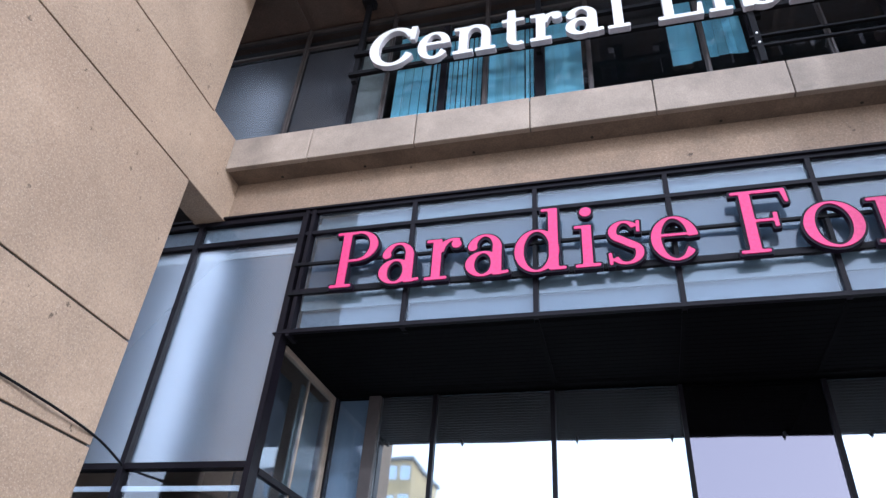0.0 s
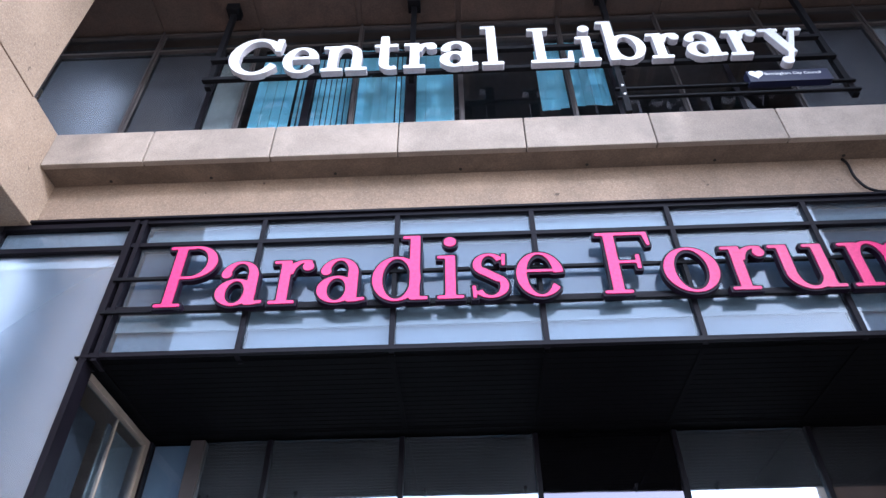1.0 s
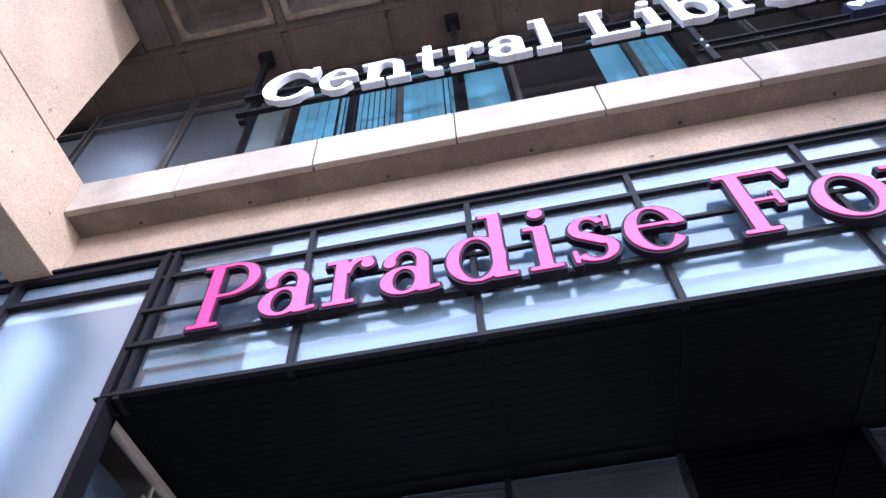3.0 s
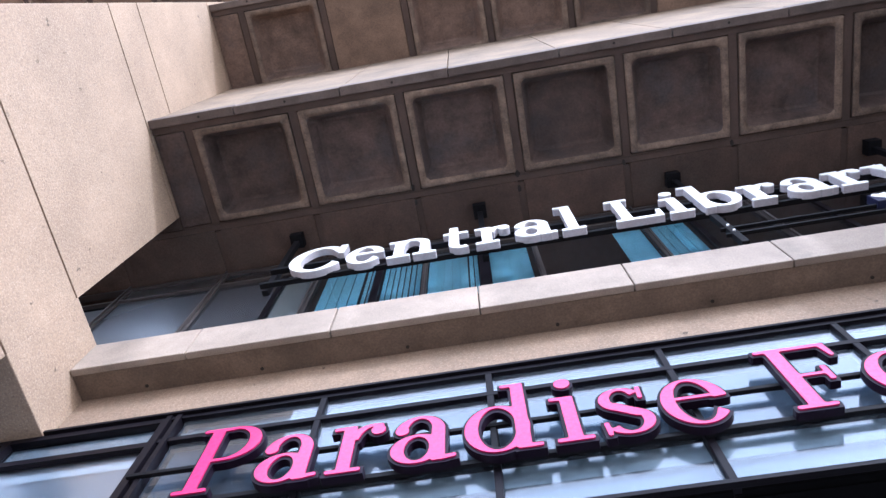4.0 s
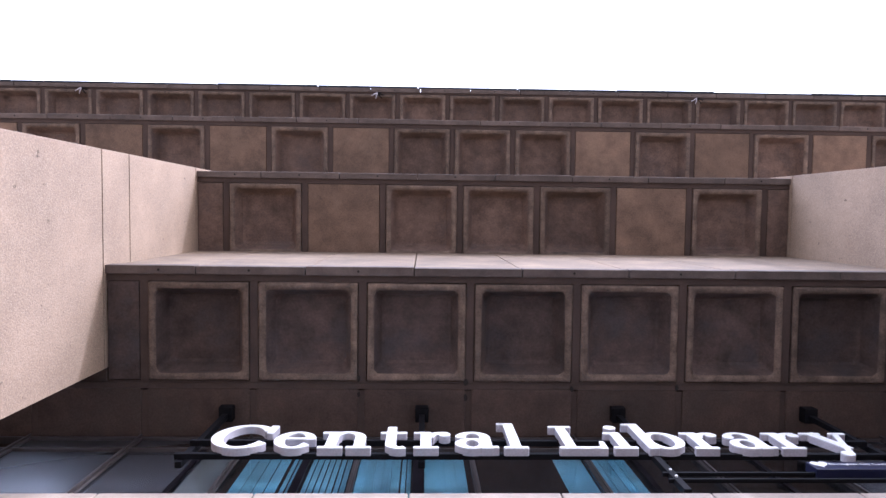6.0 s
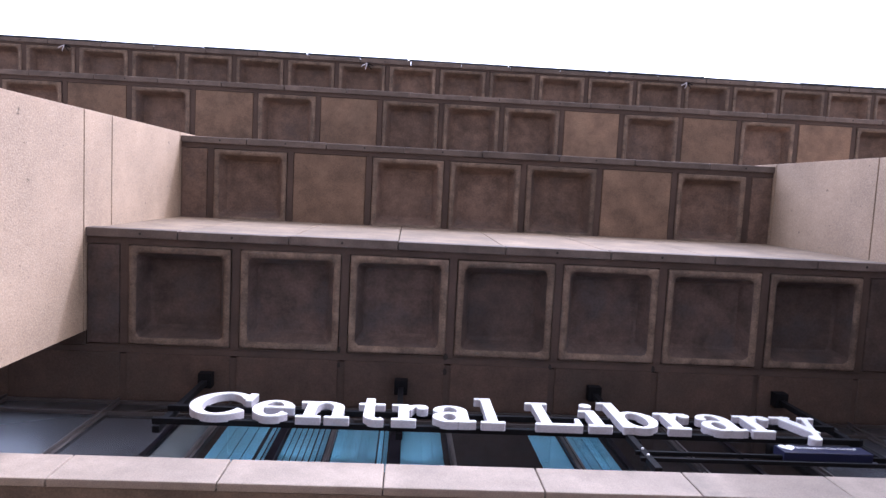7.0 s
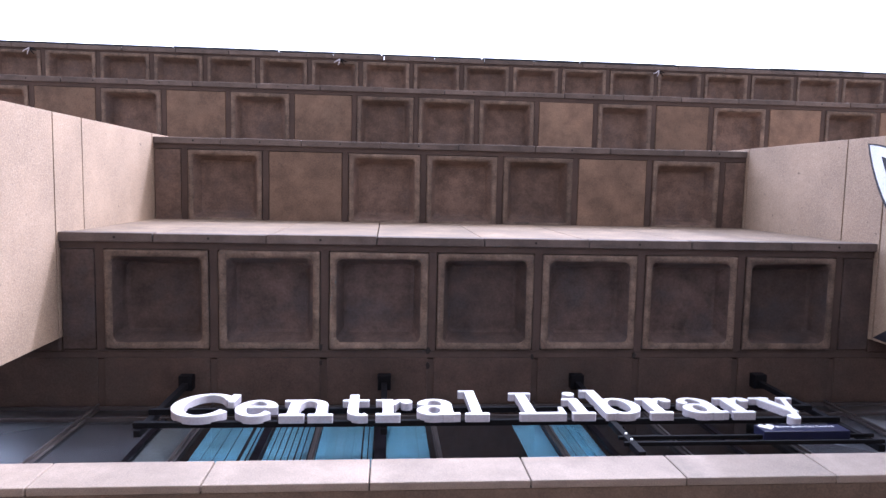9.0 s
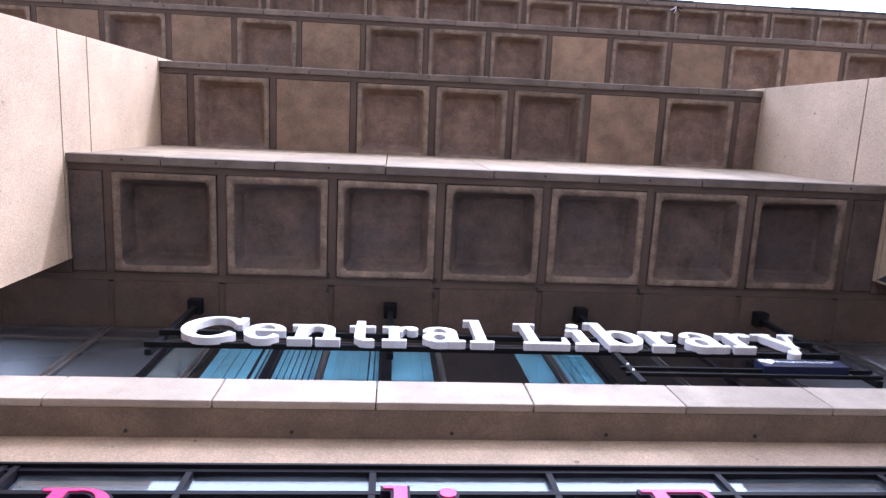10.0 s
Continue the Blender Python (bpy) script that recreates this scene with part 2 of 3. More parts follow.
def setting(name, bm, mat, label, category):
    return tagged(part(name, bm, mat), label, category, kind="structure")


def thing(name, label, category, at=(0, 0, 0), group=""):
    ob = new(name)
    ob.location = at
    return tagged(ob, label, category, group)


# ---- the plan ----
M = 1.37                       # precast module
PIER_L, PIER_R = -4.61, 5.93   # inner faces of the two piers
PIER_BACK, PIER_FRONT = -0.82, -3.56
PIER_W = 0.46                  # the piers are slim fins
FAR_L, FAR_R = -20.0, 21.0     # ends of the building
JOINT0 = -0.755                # a joint of the copings and a fascia mullion
COL0 = -1.37 * 4               # left edge of coffer k's lip is COL0 + k * M
ROWS_Z = (10.225, 13.69, 17.05, 20.50)
FRONTS = (-2.12, -3.505, -4.91, -6.22)
SHIFTS = (0.042, 0.083, 0.073, 0.073)   # sideways offset of each coffer row


def rounded_ring(half, r, z, n=5):
    pts = []
    for cx, cy, a0 in ((half - r, half - r, 0), (r - half, half - r, 90), (r - half, r - half, 180), (half - r, r - half, 270)):
        for i in range(n):
            a = radians(a0 + 90 * i / (n - 1))
            pts.append((cx + r * math.cos(a), cy + r * math.sin(a), z))
    return pts


def coffer_mesh(name, h, depth=0.24, jitter=0.0, field=COFFER):
    """One coffered panel seen from below: flat border, worn raised lip, splayed sides, sunk back."""
    bm = bmesh.new()
    rings = [(h, 0.02, 0.0, 0), (h - 0.006, 0.03, -0.012, 1), (h - 0.020, 0.04, -0.020, 1), (h - 0.050, 0.05, -0.019, 1), (h - 0.074, 0.06, -0.010, 1),
             (h - 0.090, 0.07, 0.012, 1), (h - 0.102, 0.08, 0.05, 0), (h - 0.155, 0.08, depth * 0.72, 0), (h - 0.175, 0.08, depth * 0.92, 0), (h - 0.21, 0.07, depth, 0)]
    made = []
    for half, r, z, mat in rings:
        made.append([bm.verts.new((x + random.uniform(-jitter, jitter), y + random.uniform(-jitter, jitter), zz)) for x, y, zz in rounded_ring(half, r, z)])
    for k in range(1, len(made)):
        for i in range(len(made[k])):
            j = (i + 1) % len(made[k])
            f = bm.faces.new((made[k - 1][i], made[k - 1][j], made[k][j], made[k][i]))
            f.material_index = rings[k][3]
    bm.faces.new(made[-1])
    out = [bm.verts.new((v.co.x, v.co.y, depth + 0.03)) for v in made[0]]
    for i in range(len(out)):
        bm.faces.new((made[0][i], out[i], out[(i + 1) % len(out)], made[0][(i + 1) % len(out)]))
    bm.faces.new(out[::-1])
    return mesh_of(name, bm, (field, LIP))


def flat_mesh(name, hx, hy, mat=COFFER):
    bm = boxes((-hx, hx, -hy, hy, 0.004, 0.14), bevel=0.012)
    return mesh_of(name, bm, mat)


COFFER_MESHES = [coffer_mesh("coffer_panel", 0.624, 0.24 + 0.02 * i, 0.005) for i in range(3)]
SHADED_MESHES = [coffer_mesh("coffer_panel", 0.624, 0.24 + 0.02 * i, 0.005, SHADED) for i in range(3)]
FLAT = flat_mesh("flat_panel", 0.624, 0.624, material("tan_flat_precast", (0.200, 0.132, 0.090), 0.85, rub=0.9, var=0.2, grain=50, stain=2.2, bump=0.4, tone=(0.245, 0.168, 0.115), by_object=0.3))

# ---- ground and the building's setting ----
setting("ground", boxes((-400, 400, -400, 60, -0.3, 0.0)), PAVING, "grey paved square in front of the library", "ground")

# the spandrel, its coping course and the wall above the entrance
setting("wall_spandrel", boxes((PIER_L - 0.02, PIER_R + 0.02, 0.03, 0.45, 6.50, 7.58)), SPANDREL, "beige exposed aggregate concrete band over the entrance", "wall")
ledge = setting("ledge_core", boxes((PIER_L, PIER_R, -0.24, 0.03, 7.135, 7.57)), GAP, "concrete ledge below the library windows", "ledge")
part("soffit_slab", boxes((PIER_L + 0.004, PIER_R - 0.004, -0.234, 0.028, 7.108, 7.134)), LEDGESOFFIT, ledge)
x = JOINT0 - 2 * M - M
while x < PIER_R - 0.05:
    a, b = max(x + 0.005, PIER_L + 0.004), min(x + M - 0.005, PIER_R - 0.004)
    bm = bmesh.new()
    box(bm, a, b, -0.31, -0.236, 7.10, 7.60, bevel=0.014)
    part("coping_slab", bm, COPING, ledge)
    part("top_slab", boxes((a, b, -0.234, 0.20, 7.572, 7.60)), COPING, ledge)
    bm = bmesh.new()
    tube(bm, (a + 0.66, -0.03, 7.100), (a + 0.66, -0.03, 7.1075), 0.017, 8)
    part("drip_hole", bm, GAP, ledge)
    x += M


# ---- the piers ----
def pier(name, x0, x1, label, inner):
    ob = tagged(new(name), label, "pier", kind="structure")
    zs = (0.0, 3.36, 4.40, 6.48, 7.60, 10.16, 10.94, 13.62, 16.98)
    for z0, z1 in zip(zs, zs[1:]):
        bm = bmesh.new()
        box(bm, x0, x1, PIER_FRONT, PIER_BACK, z0 + 0.011, z1 - 0.011, bevel=0.008)
        part("pier_block", bm, CONCRETE, ob)
    part("pier_core", boxes((x0 + 0.02, x1 - 0.02, PIER_FRONT + 0.02, PIER_BACK - 0.02, 0.0, 17.03)), GAP, ob)
    bx = (inner - 0.42, inner) if x0 < 0 else (inner, inner + 0.42)
    bm = bmesh.new()
    box(bm, *bx, PIER_BACK - 0.004, 0.46, 6.485, 7.625, bevel=0.012)
    part("return_block", bm, CONCRETE, ob)
    return ob


pier("pier_left", PIER_L - PIER_W, PIER_L, "huge slim beige concrete pier of stacked aggregate blocks", PIER_L)
pier_right = pier("pier_right", PIER_R, PIER_R + PIER_W, "huge beige concrete pier with a painted mural", PIER_R)


# ---- overhanging storeys ----
def storey(i, z, back, front, x0, x1, cols, flats, parapet):
    ob = setting(f"storey_{i}", boxes((x0, x1, front + 0.10, 1.4 if i == 1 else back + 0.6, z + 0.30, z + 0.62)), RIB,
                 "overhanging library storey with a coffered brown concrete soffit", "storey")
    part("soffit_bed", boxes((x0, x1, front + 0.10, front + 0.13, z + 0.02, z + 0.3)), RIB, ob)
    lip_front = front + (0.18 if i == 4 else 0.22)
    cy = lip_front + 0.605
    for k in cols:
        cx = COL0 + SHIFTS[i - 1] + k * M + 0.605
        if k in flats:
            piece("flat_panel", FLAT, ob, (cx, cy, z))
        else:
            piece("coffer_panel", (SHADED_MESHES if i == 1 else COFFER_MESHES)[(k * 7 + i) % 3], ob, (cx, cy, z), math.pi / 2 * (k % 4))
        part("rib", boxes((cx + 0.634, cx + M - 0.634, cy - 0.633, cy + 0.633, z + 0.016, z + 0.2)), RIB, ob)
    part("rear_strip", boxes((x0, x1, cy + 0.634, cy + 0.66, z + 0.02, z + 0.2)), RIB, ob)
    # front rail strip between the coffers and the edge panels
    part("front_strip", boxes((x0, x1, front + 0.108, cy - 0.634, z + 0.012, z + 0.2)), RIB, ob)
    # edge panels and wall panels, joint by joint
    x = JOINT0 + M * math.ceil((x0 - JOINT0) / M) - M
    while x < x1 - 0.05:
        a, b = max(x + 0.006, x0), min(x + M - 0.006, x1)
        if b - a > 0.05:
            bm = bmesh.new()
            jy, jz = random.uniform(-0.010, 0.004), random.uniform(-0.008, 0.006)
            box(bm, a, b, front + jy, front + 0.106, z - 0.03 + jz, z + 0.16, bevel=0.012)
            part("edge_panel", bm, EDGE, ob)
            bm = bmesh.new()
            box(bm, a, b, front + 0.012, front + 0.106, z + 0.166, z + parapet, bevel=0.01)
            part("wall_panel", bm, WALLPANEL, ob)
            bm = bmesh.new()
            tube(bm, (a + 0.66, front + 0.05, z - 0.034), (a + 0.66, front + 0.05, z - 0.02), 0.016, 8)
            part("drip_hole", bm, GAP, ob)
        x += M
    return ob, cy


s1, cy1 = storey(1, ROWS_Z[0], 0.05, FRONTS[0], PIER_L, PIER_R, range(1, 8), (), ROWS_Z[1] - ROWS_Z[0] - 0.01)
s2, cy2 = storey(2, ROWS_Z[1], -1.5, FRONTS[1], PIER_L, PIER_R, range(1, 8), (2, 6), ROWS_Z[2] - ROWS_Z[1] - 0.01)
s3, cy3 = storey(3, ROWS_Z[2], -2.9, FRONTS[2], FAR_L, FAR_R, range(-9, 18), (-8, -6, -4, -2, 0, 2, 6, 8, 10, 12, 14, 16), ROWS_Z[3] - ROWS_Z[2] - 0.01)
s4, cy4 = storey(4, ROWS_Z[3], -4.3, FRONTS[3], FAR_L, FAR_R, range(-9, 18), (), 2.6)

# narrow end panels beside the piers, and the plain back row of the first soffit
for ob, cy, z, c0 in ((s1, cy1, ROWS_Z[0], COL0 + SHIFTS[0]), (s2, cy2, ROWS_Z[1], COL0 + SHIFTS[1])):
    for a, b in ((PIER_L + 0.01, c0 + M - 0.141), (c0 + 7 * M + 1.351, PIER_R - 0.01)):
        bm = bmesh.new()
        box(bm, a, b, cy - 0.624, cy + 0.624, z + 0.004, z + 0.2, bevel=0.012)
        part("end_panel", bm, SHADED if ob == s1 else COFFER, ob)
    part("rib", boxes((c0 + M - 0.131, c0 + M - 0.029, cy - 0.633, cy + 0.633, z + 0.016, z + 0.2)), RIB, ob)
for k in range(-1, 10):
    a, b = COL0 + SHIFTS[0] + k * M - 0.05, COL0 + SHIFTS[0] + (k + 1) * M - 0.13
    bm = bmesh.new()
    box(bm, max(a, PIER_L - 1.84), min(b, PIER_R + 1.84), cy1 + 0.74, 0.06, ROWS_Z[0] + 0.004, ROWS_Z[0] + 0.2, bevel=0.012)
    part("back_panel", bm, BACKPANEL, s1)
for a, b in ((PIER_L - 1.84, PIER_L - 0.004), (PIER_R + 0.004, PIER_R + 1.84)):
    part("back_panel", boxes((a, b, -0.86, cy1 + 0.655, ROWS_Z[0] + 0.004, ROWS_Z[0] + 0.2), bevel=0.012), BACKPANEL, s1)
part("back_rib", boxes((PIER_L - 1.84, PIER_R + 1.84, cy1 + 0.664, cy1 + 0.735, ROWS_Z[0] + 0.018, ROWS_Z[0] + 0.2)), RIB, s1)
part("back_bed", boxes((PIER_L - 1.84, PIER_R + 1.84, cy1 + 0.76, 0.30, ROWS_Z[0] + 0.03, ROWS_Z[0] + 0.25)), RIB, s1)

# mastic and rust patches on the ribs
for ob, x, y, z, w, h in ((s1, COL0 + 3 * M - 0.082, cy1 + 0.60, ROWS_Z[0], 0.026, 0.05), (s1, COL0 + 4 * M - 0.082, cy1 + 0.64, ROWS_Z[0], 0.030, 0.06), (s1, COL0 + 3 * M - 0.082, cy1 + 0.80, ROWS_Z[0], 0.02, 0.035),
                          (s1, COL0 + 4 * M - 0.082, cy1 + 0.84, ROWS_Z[0], 0.026, 0.045), (s1, COL0 + 5 * M - 0.082, cy1 + 0.72, ROWS_Z[0], 0.022, 0.04), (s1, COL0 + 6 * M - 0.082, cy1 + 0.70, ROWS_Z[0], 0.02, 0.05),
                          (s2, COL0 + 6 * M - 0.082, cy2 - 0.38, ROWS_Z[1], 0.030, 0.10), (s2, COL0 + 6 * M - 0.082, cy2 - 0.12, ROWS_Z[1], 0.02, 0.05), (s3, COL0 + 6 * M - 0.082, cy3 - 0.2, ROWS_Z[2], 0.03, 0.13),
                          (s3, COL0 + 10 * M - 0.082, cy3 + 0.1, ROWS_Z[2], 0.03, 0.10)):
    outline = []
    for j in range(9):
        a, q = 2 * math.pi * j / 9, random.uniform(0.75, 1.2)
        outline.append((x + w * q * math.cos(a), y + h * q * math.sin(a), z + 0.0005))
    part("stain_patch", plate(bmesh.new(), outline, (0, 0, 0.018)), GAP, ob)

# the building's body behind and above, closed on all sides
setting("wall_body", boxes((FAR_L, PIER_L - 1.85, -1.9, 0.5, 0, 16.98), (PIER_R + 1.85, FAR_R, -1.9, 0.5, 0, 16.98), (FAR_L, PIER_L - 1.83, 0.5, 12, 0, 16.98), (PIER_R + 1.83, FAR_R, 0.5, 12, 0, 16.98), (PIER_L - 1.83, PIER_R + 1.83, 3.6, 12, 0, 16.98),
                           (FAR_L, FAR_R, -2.4, 12, 17.38, 20.42), (FAR_L, FAR_R, -3.7, 12, 20.84, 23.0), (PIER_L - 1.84, PIER_L - PIER_W - 0.01, -0.75, 3.5, 10.46, 16.97), (PIER_R + PIER_W + 0.01, PIER_R + 1.84, -0.75, 3.5, 10.46, 16.97), (PIER_L, PIER_R, -1.0, 3.6, 14.1, 16.98), (PIER_L, PIER_R, 0.55, 3.6, 10.9, 14.1)),
        CONCRETE, "beige concrete body of the library building", "wall")
setting("roof", boxes((FAR_L, FAR_R, -6.24, 12, 23.04, 23.2)), ROOFING, "flat grey felt roof of the library", "roof")
flash = setting("trim_flashing", boxes((FAR_L, FAR_R, FRONTS[3] - 0.02, FRONTS[3] - 0.012, ROWS_Z[3] + 0.02, ROWS_Z[3] + 0.09)), LEAD, "dark lead flashing along the highest overhang", "trim")
for j in range(15):
    a, jy, jz = FAR_L + j * 2.74, random.uniform(-0.02, 0.0), random.uniform(-0.02, 0.015)
    part("flashing_sheet", boxes((a + 0.01, min(a + 2.725, FAR_R), FRONTS[3] - 0.05 + jy, FRONTS[3] - 0.024, ROWS_Z[3] - 0.02 + jz, ROWS_Z[3] + 0.10), bevel=0.004), LEAD, flash)


# ---- library windows over the ledge ----
def window_band():
    ob = setting("window_1", boxes((-7.2, 8.4, 0.44, 0.50, 7.55, 7.68)), FRAME, "long dark-framed window band with turquoise blinds", "window")
    mull = [-5.56, -4.18, -2.79, -1.39, -0.05, 1.31, 2.64, 3.99, 5.35, 6.72]
    for x in mull:
        bm = bmesh.new()
        box(bm, x - 0.032, x + 0.032, 0.05, 0.082, 7.57, 10.20, bevel=0.006)
        box(bm, x - 0.012, x + 0.012, 0.015, 0.036, 7.57, 10.20)
        part("mullion", bm, FRAME_PALE, ob)
    for z in (9.77, 10.17):
        part("transom", boxes((-6.4, 7.6, 0.045, 0.13, z - 0.02, z + 0.02), bevel=0.004), FRAME_PALE, ob)
    part("upstand", boxes((PIER_L + 0.01, PIER_R - 0.01, -0.18, -0.13, 7.602, 7.665), bevel=0.006), FRAME, ob, "dark metal upstand behind the coping")
    part("sill", boxes((-6.4, 7.6, 0.03, 0.2, 7.602, 7.70)), FRAME, ob)
    for a, b in zip(mull, mull[1:]):
        for z0, z1 in ((7.70, 9.748), (9.792, 10.148)):
            part("pane", boxes((a + 0.036, b - 0.036, 0.085, 0.093, z0, z1)), GLASS_HAZY if b < -2.7 or a > 3.9 else GLASS_WINDOW, ob)
    for x, w in ((-3.25, 0.03), (-1.97, 0.045), (-0.675, 0.06), (1.86, 0.03), (3.30, 0.03)):
        part("sub_mullion", boxes((x - w, x + w, 0.055, 0.083, 7.70, 9.748)), FRAME, ob)
    return ob


window_band()
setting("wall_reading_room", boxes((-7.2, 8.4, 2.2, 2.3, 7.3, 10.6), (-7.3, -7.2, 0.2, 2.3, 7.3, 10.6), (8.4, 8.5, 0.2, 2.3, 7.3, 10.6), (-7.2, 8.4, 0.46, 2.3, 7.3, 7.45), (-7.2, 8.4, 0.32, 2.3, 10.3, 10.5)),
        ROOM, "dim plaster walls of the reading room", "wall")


def blind(x0, x1, z0, z1, n, gap=0.0015, torn=0.0):
    """Cloth slats side by side, with a gap between them; torn: how far the lower ends hang unevenly."""
    ob = thing("vertical_blind", "turquoise vertical fabric blind hanging behind the glass", "blind", (x0, 0.125, z1), "window blinds")
    part("headrail", boxes((0, x1 - x0, -0.02, 0.02, -0.04, 0.0)), STEEL, ob)
    w = (x1 - x0) / n
    for i in range(n):
        me = bmesh.new()
        tilt = random.uniform(-0.008, 0.008)
        lean, low = random.uniform(-0.3, 0.3) * gap, z0 - z1 + random.uniform(0, 0.006) + random.uniform(0, torn)
        vs = [me.verts.new(p) for p in ((0, tilt, -0.04), (w - gap, -tilt, -0.04), (w - gap + lean, -tilt, low + random.uniform(-0.3, 0.3) * torn), (lean, tilt, low))]
        f = me.faces.new(vs)
        bmesh.ops.solidify(me, geom=[f], thickness=0.003)
        part("slat", me, BLIND, ob, at=(i * w, 0, 0))
    return ob


blind(-2.67, -2.17, 7.72, 9.74, 4, 0.001)
blind(-2.135, -2.02, 7.72, 9.74, 2, 0.014)
blind(-1.915, -1.44, 7.72, 9.74, 7, 0.012)
blind(-1.355, -0.88, 7.72, 9.74, 5, 0.0015)
blind(-0.862, -0.745, 7.72, 9.74, 2, 0.012)
blind(-0.61, -0.14, 7.72, 9.74, 4, 0.001)
blind(0.93, 1.265, 8.26, 9.74, 3, 0.001, 0.03)
blind(1.36, 1.79, 8.28, 9.74, 4, 0.001, 0.06)


# Boards added behind side panes; their grey stands in for reflected sky and soffit
def board(x0, x1, z1, mat, label):
    ob = thing("reflection_board", label, "blind", (x0, 0.115, 0), "roller blinds")
    part("cloth", boxes((0, x1 - x0, 0.0, 0.006, 7.72, z1 - 0.05)), mat, ob)
    part("roller", tube(bmesh.new(), (0, 0.0, z1 - 0.03), (x1 - x0, 0.0, z1 - 0.03), 0.022, 8), STEEL, ob)


SLATE = material("slate_blue_reflection_board", (0.055, 0.06, 0.07), 0.8, var=0.15, grain=30, stain=0.8, bump=0.05)
SLATE_DARK = material("charcoal_reflection_board", (0.04, 0.04, 0.047), 0.8, var=0.15, grain=30, stain=0.8, bump=0.05)
SAGE = material("sage_grey_reflection_board", (0.17, 0.19, 0.185), 0.8, var=0.15, grain=30, stain=0.8, bump=0.05)
board(-6.9, -5.60, 9.77, SLATE, "slate blue board added behind the glass for its sky reflection")
board(-5.52, -4.22, 9.77, SLATE, "slate blue board added behind the glass for its sky reflection")
board(-4.14, -3.285, 9.77, SLATE_DARK, "charcoal board added behind the glass for its dark reflection")
board(-3.215, -2.83, 9.77, SAGE, "sage grey board added behind the glass for its reflection")
board(4.03, 5.31, 9.77, SLATE_DARK, "charcoal board added behind the glass for its dark reflection")
board(5.39, 6.68, 9.77, SLATE, "slate blue board added behind the glass for its sky reflection")

# ---- glazed fascia over the entrance ----
FX0, FX1 = -3.44, PIER_R - 0.05
fascia = setting("trim_fascia", boxes((FX0, FX1, 0.16, 0.28, 4.86, 6.49)), FRAME, "dark-framed glazed fascia with bluish panes over the entrance", "fascia")
fm = [JOINT0 + M * j for j in range(-1, 5)]
for x in fm:
    bm = bmesh.new()
    box(bm, x - 0.026, x + 0.026, -0.018, 0.155, 4.835, 6.50, bevel=0.006)
    part("mullion", bm, FRAME, fascia)
for x in (FX0 - 0.03, FX0 + 0.06):
    part("corner_post", boxes((x - 0.022, x + 0.022, -0.035, 0.155, 4.80, 6.50)), FRAME, fascia)
for z, h in ((6.475, 0.022), (6.16, 0.024), (5.365, 0.018), (4.872, 0.016)):
    part("transom", boxes((FX0 - 0.05, FX1, -0.02, 0.15 if z > 5 else 0.05, z - h, z + h)), FRAME, fascia)
part("bottom_trim", boxes((FX0 - 0.06, FX1, -0.045, 0.005, 4.826, 4.852), bevel=0.004), FRAME, fascia)
part("flashing", boxes((PIER_L - 1.7, FX1, -0.05, 0.028, 6.502, 6.53)), FRAME, fascia)
xs = [FX0 + 0.085] + [x for x in fm if x > FX0 + 0.3] + [FX1]
for a, b in zip(xs, xs[1:]):
    for z0, z1, pale in ((6.186, 6.451, 1), (5.385, 6.134, 0), (4.89, 5.345, 1)):
        part("pane", boxes((a + 0.029, b - 0.029, 0.02, 0.028, z0, z1)), GLASS_FASCIA, fascia)
        if pale:
            h = z1 - z0
            part("pelmet", boxes((a + 0.03, b - 0.03, 0.05, 0.07, z0 + h * (0.18 if h < 0.3 else 0.55), z0 + h * (0.5 if h < 0.3 else 0.97))), PELMET, fascia)
        part("backing", boxes((a + 0.029, b - 0.029, 0.10, 0.12, z0, z1)), BACKING if pale else CURTAIN, fascia)

# recessed entrance
REC_Y, REC_X = 1.66, -3.52
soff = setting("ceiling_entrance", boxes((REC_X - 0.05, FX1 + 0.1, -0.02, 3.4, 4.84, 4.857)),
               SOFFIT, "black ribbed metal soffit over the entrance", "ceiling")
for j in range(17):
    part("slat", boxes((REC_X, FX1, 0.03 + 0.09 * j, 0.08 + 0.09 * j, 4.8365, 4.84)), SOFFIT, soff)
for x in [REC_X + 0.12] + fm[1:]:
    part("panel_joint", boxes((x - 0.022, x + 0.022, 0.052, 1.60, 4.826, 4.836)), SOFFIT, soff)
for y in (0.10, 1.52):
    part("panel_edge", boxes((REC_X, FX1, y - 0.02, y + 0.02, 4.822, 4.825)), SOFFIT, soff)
back = setting("window_2", boxes((REC_X, FX1, REC_Y + 0.02, REC_Y + 0.10, 0.0, 0.25)), FRAME, "mirror-like glazed entrance screen under the dark soffit", "window")
bx = [REC_X + 0.03, -3.02, -2.20, -0.80, 0.60, 2.04, 3.42, 4.80, FX1]
for x in bx:
    part("mullion", boxes((x - 0.025, x + 0.025, REC_Y - 0.03, REC_Y + 0.08, 0.0, 4.81)), FRAME, back)
part("transom", boxes((REC_X, FX1, REC_Y - 0.028, REC_Y + 0.07, 2.55, 2.62)), FRAME, back)
part("transom", boxes((2.04, 3.42, REC_Y - 0.026, REC_Y + 0.07, 3.42, 3.49)), FRAME, back)
for a, b in zip(bx, bx[1:]):
    for z0, z1 in ((0.26, 2.55), (2.62, 4.81)):
        part("pane", boxes((a + 0.026, b - 0.026, REC_Y + 0.01, REC_Y + 0.02, z0, z1)), GLASS_LILAC if 0.5 < a < 0.7 else GLASS_BROWN if 3.3 < a < 3.5 else GLASS_WING if a < -3.3 else GLASS_DOOR, back)
